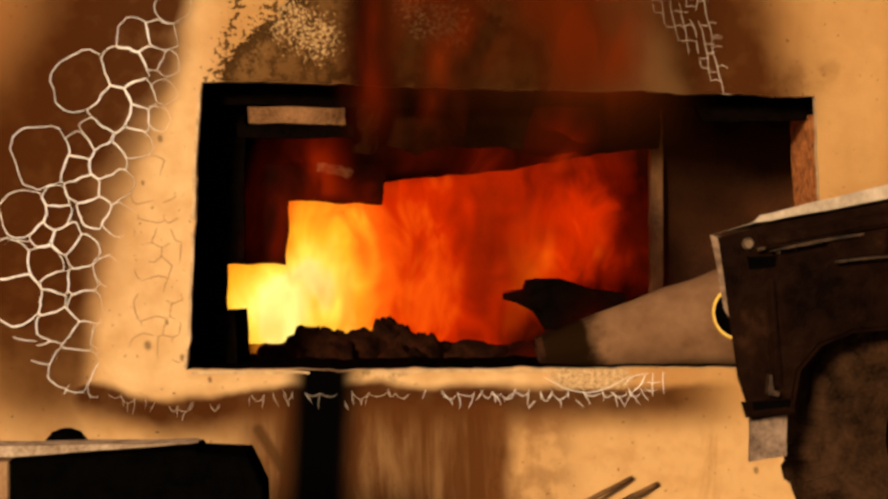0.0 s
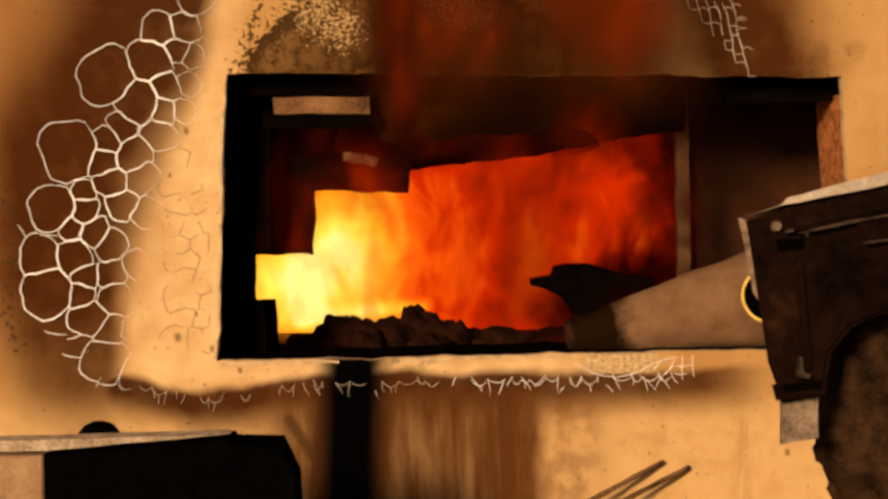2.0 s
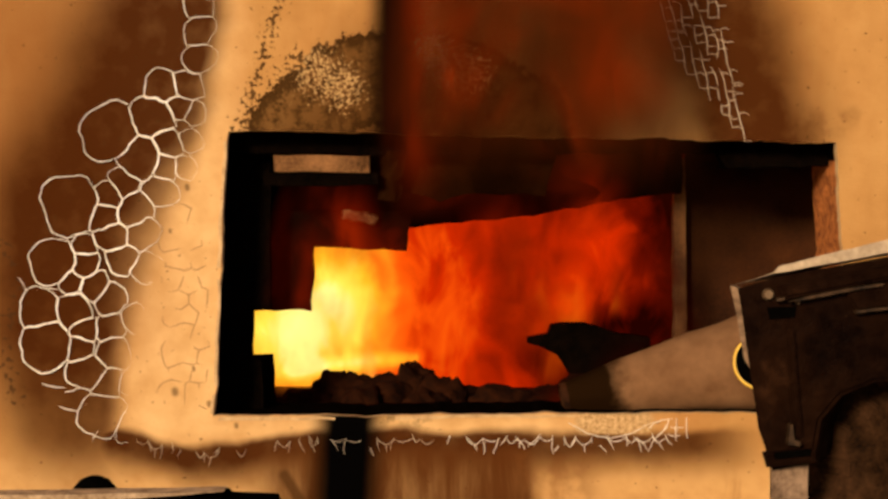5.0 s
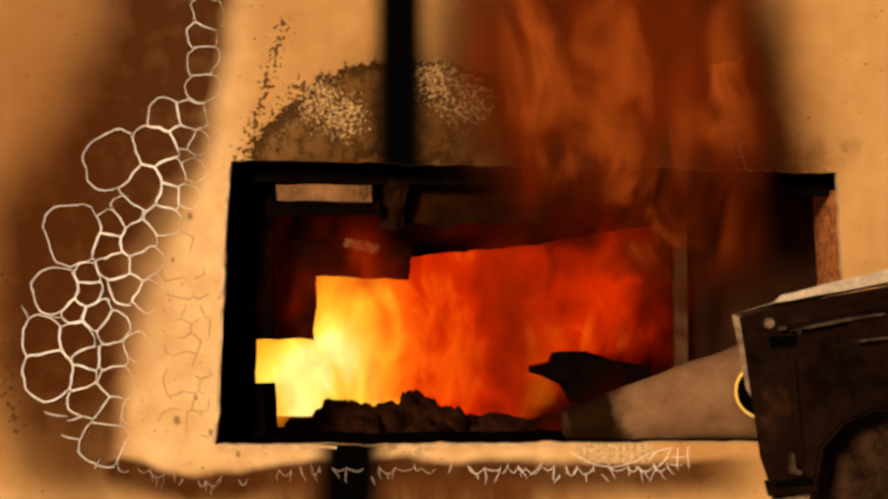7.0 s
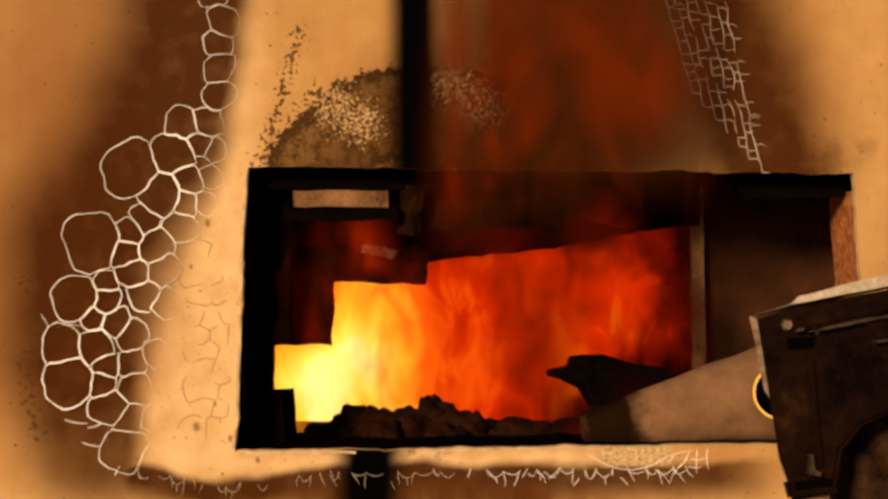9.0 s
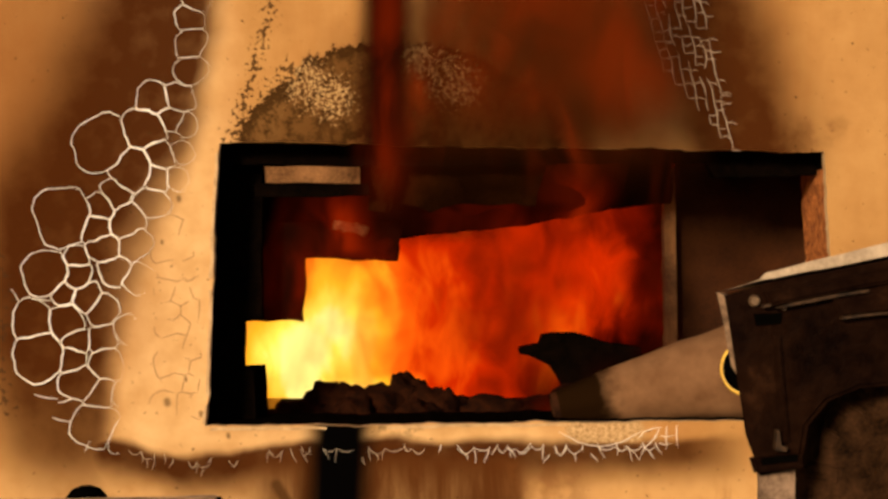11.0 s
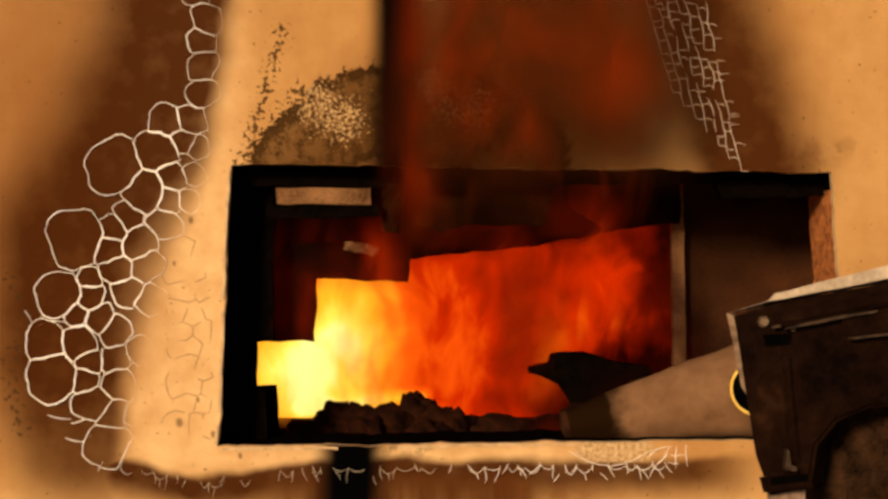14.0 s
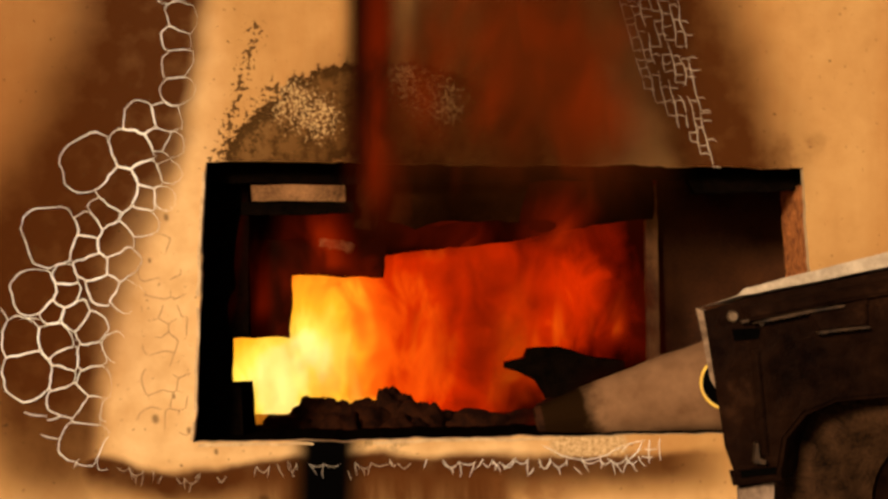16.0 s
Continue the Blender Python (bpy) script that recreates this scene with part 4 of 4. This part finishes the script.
def flake_bm(centre, pts, lift, fade):
    """A curled flake: dished in the middle, its edge standing off the wall."""
    bm = bmesh.new()
    mid = bm.verts.new((centre[0], -0.0012, centre[1]))
    rim = [bm.verts.new((centre[0] + (a - centre[0]) * 0.97, -0.001 - lift * max(0.0, fade(a, b) - 0.2), centre[1] + (b - centre[1]) * 0.97)) for a, b in pts]
    for i in range(len(rim)):
        bm.faces.new((mid, rim[i], rim[(i + 1) % len(rim)]))
    bmesh.ops.recalc_face_normals(bm, faces=bm.faces[:])
    return bm


def lip_bm(centre, pts, width, lift, fade):
    """The pale raised edge of a flake, of uneven width, gone where the paint has not curled."""
    bm = bmesh.new()
    n = len(pts)
    rows = []
    for a, b in pts:
        v = Vector((a - centre[0], 0, b - centre[1]))
        f = fade(a, b)
        w = width * (0.55 + 1.1 * abs(noise.noise(Vector((a * 9, 3.3, b * 9))))) * f * (1.45 if b < 0.95 else 1.1)
        inner = v * max(0.0, 1 - 2 * w / max(v.length, 1e-4))
        up = lift * f
        rows.append((f, [bm.verts.new((centre[0] + q.x, y, centre[1] + q.z)) for q, y in ((v, -up - 0.003 * f), (v * 0.4 + inner * 0.6, -up - 0.0026 * f), (inner, -0.0011))]))
    for i in range(n):
        (fa, lo), (fb, hi) = rows[i], rows[(i + 1) % n]
        if min(fa, fb) > 0.05:
            for k in range(2):
                bm.faces.new((lo[k], hi[k], hi[k + 1], lo[k + 1]))
    bmesh.ops.recalc_face_normals(bm, faces=bm.faces[:])
    return bm


def blister(seeds, width, lift, fade, bend, step):
    for centre, poly in cells(seeds):
        pts = bent(poly, bend, step)
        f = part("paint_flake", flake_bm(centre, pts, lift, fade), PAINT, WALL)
        part("curled_edge", lip_bm(centre, pts, width, lift, fade), RIDGE, f, "pale curled paint edge")


def margin(b):
    """Where the scorched flank ends and the pale margin of the opening begins."""
    f = max(0.0, min(1.0, (b - 0.60) / 0.82))
    return -0.862 + 0.245 * f * f * (3 - 2 * f)


def curled(a, b):
    """How far the paint has curled: fully in the scorched flank, hardly on the pale margin."""
    return max(0.0, min(1.0, 0.34 + (margin(b) - a) / 0.15))


# the big loose flakes of the upper flank, then the smaller ones lower down
UPPER = [(-0.858, 1.284, 0.065), (-0.754, 1.324, 0.056), (-0.729, 1.403, 0.044), (-0.661, 1.413, 0.040), (-0.628, 1.485, 0.038), (-0.625, 1.550, 0.034), (-0.685, 1.350, 0.027), (-0.716, 1.258, 0.037), (-0.794, 1.218, 0.050), (-0.721, 1.192, 0.031),
         (-0.737, 1.132, 0.040), (-0.823, 1.151, 0.036), (-0.964, 1.094, 0.074), (-0.877, 1.114, 0.034), (-0.798, 1.087, 0.043), (-0.883, 1.064, 0.037), (-0.861, 1.012, 0.040), (-0.779, 1.019, 0.040), (-0.650, 1.268, 0.027), (-0.668, 1.196, 0.027), (-0.651, 1.336, 0.027),
         (-0.632, 1.612, 0.032), (-0.622, 1.672, 0.034), (-0.640, 1.735, 0.030), (-0.618, 1.795, 0.034)]
LOWER = [(-0.933, 0.989, 0.030), (-1.011, 0.952, 0.055), (-0.935, 0.940, 0.034), (-0.835, 0.951, 0.041), (-0.964, 0.896, 0.033), (-0.904, 0.883, 0.033), (-1.049, 0.826, 0.050), (-0.955, 0.819, 0.041), (-0.867, 0.842, 0.037), (-1.036, 0.732, 0.064), (-0.937, 0.774, 0.036),
         (-0.869, 0.776, 0.041), (-0.954, 0.723, 0.037), (-0.865, 0.706, 0.036), (-0.931, 0.663, 0.043), (-0.881, 0.629, 0.037), (-0.893, 0.548, 0.050), (-0.827, 0.512, 0.033), (-0.772, 0.930, 0.036), (-0.796, 0.790, 0.036), (-0.812, 0.632, 0.033)]
blister(UPPER + LOWER, 0.0019, 0.006, curled, 0.014, 0.008)


def crack_bm(lines, width, depth):
    """Crack lines: thin ridges that run over the wall."""
    bm = bmesh.new()
    for line in lines:
        prev = None
        for i, (a, b) in enumerate(line):
            f = i / (len(line) - 1)
            w = width * (0.35 + 0.65 * math.sin(math.pi * min(1, 0.15 + f * 0.8)))
            c, d = line[min(i + 1, len(line) - 1)], line[max(i - 1, 0)]
            t = Vector((c[0] - d[0], c[1] - d[1]))
            t = t.normalized() if t.length else Vector((1, 0))
            row = [bm.verts.new((a - t.y * s * w, -y, b + t.x * s * w)) for s, y in ((-1, 0.0005), (0, depth), (1, 0.0005))]
            if prev:
                for k in range(2):
                    bm.faces.new((prev[k], prev[k + 1], row[k + 1], row[k]))
            prev = row
    bmesh.ops.recalc_face_normals(bm, faces=bm.faces[:])
    return bm


def wander(a, b, angle, length, bend=0.5, pieces=5):
    line = [(a, b)]
    for _ in range(pieces):
        angle += random.uniform(-bend, bend)
        a, b = a + math.cos(angle) * length / pieces, b + math.sin(angle) * length / pieces
        line.append((a, b))
    return line


random.seed(31)
ladder = []
for k in range(7):
    b = 1.258 + 0.035 * (6 - k)
    while b < 2.15:
        run = [(0.744 - (z - 1.27) * 0.225 + (k - 4) * (0.020 + 0.012 * (z - 1.27)) + 0.010 * noise.noise(Vector((k * 9.1, z * 19, 0))), z) for z in [b + 0.012 * q for q in range(random.randint(3, 14))]]
        ladder.append(run)
        for a, z in run[:: random.randint(2, 3)]:
            if random.random() < 0.8:
                ladder.append([(a, z), (a + 0.013, z + random.uniform(-0.003, 0.005)), (a + random.uniform(0.020, 0.028), z + random.uniform(-0.006, 0.004))])
        b = run[-1][1] + random.uniform(0.004, 0.03)
tagged(part("crack_ladder", crack_bm(ladder, 0.0014, 0.003), LADDER, WALL, "pale ladder-like cracks in sooted paint"), kind="stuff")
random.seed(41)
ticks = []
faint = []


def hem(a):
    """Height of the paint's burnt hem under the sill."""
    return 0.494 - 0.032 / (1 + abs((a + 0.60) / 0.13) ** 4) + 0.006 * noise.noise(Vector((a * 17, 5, 0)))


a = -0.80
while a < 0.60:
    wide = random.uniform(0.018, 0.048)
    kept = ticks if a > -0.02 else faint
    sag = random.uniform(0.006, 0.022)
    if random.random() < (0.85 if a > -0.02 else 0.45):
        kept.append([(a + wide * f, hem(a + wide * f) - 0.012 - sag * math.sin(math.pi * f) + 0.003 * noise.noise(Vector((a * 90 + f * 3, 1, 0)))) for f in (0, 0.2, 0.4, 0.6, 0.8, 1.0)])
    if random.random() < 0.85:
        kept.append(wander(a, hem(a) - random.uniform(0.0, 0.012), -math.pi / 2 + random.uniform(-0.45, 0.45), random.uniform(0.016, 0.046), 0.35))
    if random.random() < 0.3:
        kept.append(wander(a + wide * 0.5, hem(a + wide * 0.5) - 0.012 - sag, -math.pi / 2 + random.uniform(-0.8, 0.8), random.uniform(0.012, 0.030), 0.4))
    a += wide
tagged(part("crack_fringe", crack_bm(faint, 0.0009, 0.002), LADDER, WALL, "faint fringe of cracked paint under the sill"), kind="stuff")
for c, top, long in ((0.592, 0.530, 0.050), (0.612, 0.536, 0.062), (0.640, 0.538, 0.058)):
    ticks.append(wander(c, top, -math.pi / 2 - 0.22, long, 0.22))
ticks.append([(0.596, 0.512), (0.610, 0.508), (0.632, 0.512)])
ticks.append([(0.590, 0.492), (0.604, 0.488), (0.622, 0.490)])
# the rim of the gritty patch and the zigzag beside it
ticks.append([(0.330 + 0.215 * f, 0.536 - 0.052 * math.sin(math.pi * (0.08 + 0.84 * f)) + 0.004 * noise.noise(Vector((f * 11, 2, 0)))) for f in [k / 14 for k in range(15)]])
ticks.append([(0.500, 0.486), (0.524, 0.470), (0.540, 0.448), (0.548, 0.470), (0.566, 0.492), (0.590, 0.512)])
ticks.append([(0.540, 0.506), (0.552, 0.522), (0.575, 0.530), (0.600, 0.534)])
tagged(part("crack_fringe", crack_bm(ticks, 0.0013, 0.003), RIDGE, WALL, "pale fringe of cracked paint under the sill"), kind="stuff")
random.seed(43)
spurs = []
for start, turn, long in (((-1.105, 0.905), -0.75, 0.05), ((-1.070, 0.868), 0.05, 0.07), ((-1.045, 0.628), -0.35, 0.062), ((-0.985, 0.606), 0.25, 0.055), ((-1.000, 0.567), -0.35, 0.050), ((-0.953, 0.548), 1.10, 0.040), ((-0.900, 0.505), -2.3, 0.030)):
    spurs.append(wander(*start, turn, long, 0.3))
tagged(part("crack_spurs", crack_bm(spurs, 0.0021, 0.005), RIDGE, WALL, "pale loose ends of cracked paint"), kind="stuff")
lines = []
soft = [(-0.70 + i * 0.043 + (0.02 if j % 2 else 0) + random.uniform(-0.008, 0.008), 0.60 + j * 0.05 + random.uniform(-0.010, 0.010), 0.033) for j in range(10) for i in range(3)]
for centre, poly in cells(soft):
    pts = bent(poly, 0.004, 0.012)
    k = random.randrange(len(pts))
    kept = [q for q in (pts[k:] + pts[:k])[: max(3, int(len(pts) * random.uniform(0.3, 0.65)))] if q[0] < -0.607]
    if len(kept) > 2:
        lines.append(kept)
tagged(part("hairline_cracks", crack_bm(lines, 0.0013, 0.001), HAIR, WALL, "fine brown cracks in pale paint"), kind="stuff")


# ---- what moves ----
# seconds, how far the plume leans over to the right, how far the column of smoke has blown aside
WIND = [(0, 0.05, 0.0), (0.5, 0.05, 0.0), (1, 0.15, 0.30), (1.5, 0.0, 0.05), (2, 0.05, 0.02), (2.5, -0.05, 0.0), (3, 0.1, 0.0), (3.5, 0.0, 0.02), (4, -0.08, 0.0), (5.2, 0.05, 0.05), (6.5, 0.0, 0.02), (7, 0.30, 0.34), (7.5, 0.25, 0.34), (8, 0.08, 0.06),
        (9.2, 0.1, 0.1), (10.5, 0.1, 0.12), (11, 0.12, 0.0), (11.5, 0.30, 0.0), (12, 0.0, 0.04), (12.5, 0.05, 0.30), (13, 0.22, 0.30), (13.5, 0.35, 0.14), (14, 0.0, 0.06), (14.5, 0.08, 0.12), (15, -0.02, 0.0), (15.5, 0.1, 0.14), (16, -0.02, 0.02)]


def wind(t, which):
    for a, b in zip(WIND, WIND[1:]):
        if t <= b[0]:
            f = (t - a[0]) / (b[0] - a[0])
            f = f * f * (3 - 2 * f)
            return a[which] + (b[which] - a[which]) * f
    return WIND[-1][which]


def motions():
    for ob, at, sway, seed in FLICKER:
        rows = []
        for i in range(65):
            t = i * 0.25
            q = Vector((seed * 3.7, t * 1.3, 0.5))
            d = noise.noise_vector(q) * sway * 1.7
            turn = noise.noise(q + Vector((50, 0, 0))) * (0.12 if ob in (heart, column) else 1.0)
            side, back, up = 0.0, 0.0, 0.0
            if ob == column:
                side = wind(t, 2)
            elif ob == tongue:
                # mostly deep in the fire, out over the panel at eight seconds and again at ten
                near = math.exp(-(((t - 7.95) / 0.30) ** 2)) + 0.8 * math.exp(-(((t - 10.5) / 0.30) ** 2))
                back, up = 0.95 * (1 - min(1.0, near)), -0.50 * (1 - min(1.0, near))
            elif ob in gusts:
                # born deep in the room, blown out at seven seconds, then carried off upwards
                out = max(0.0, min(1.0, (t - 6.2) / 0.6))
                back = 2.05 * (1 - out)
                up = -0.45 * (1 - out) + (1.9 * max(0.0, min(1.0, (t - 7.05) / 1.1)))
            elif ob.parent == plume:
                side = wind(t, 1) * (1.0 if ob.name.startswith("flame") else 0.5)
            rows.append((t, pose(at.x + d.x + side, at.y + d.y * 0.3 + back, at.z + d.z + up, 0, turn * 9, turn * 14)))
        walk(ob, rows)


motions()
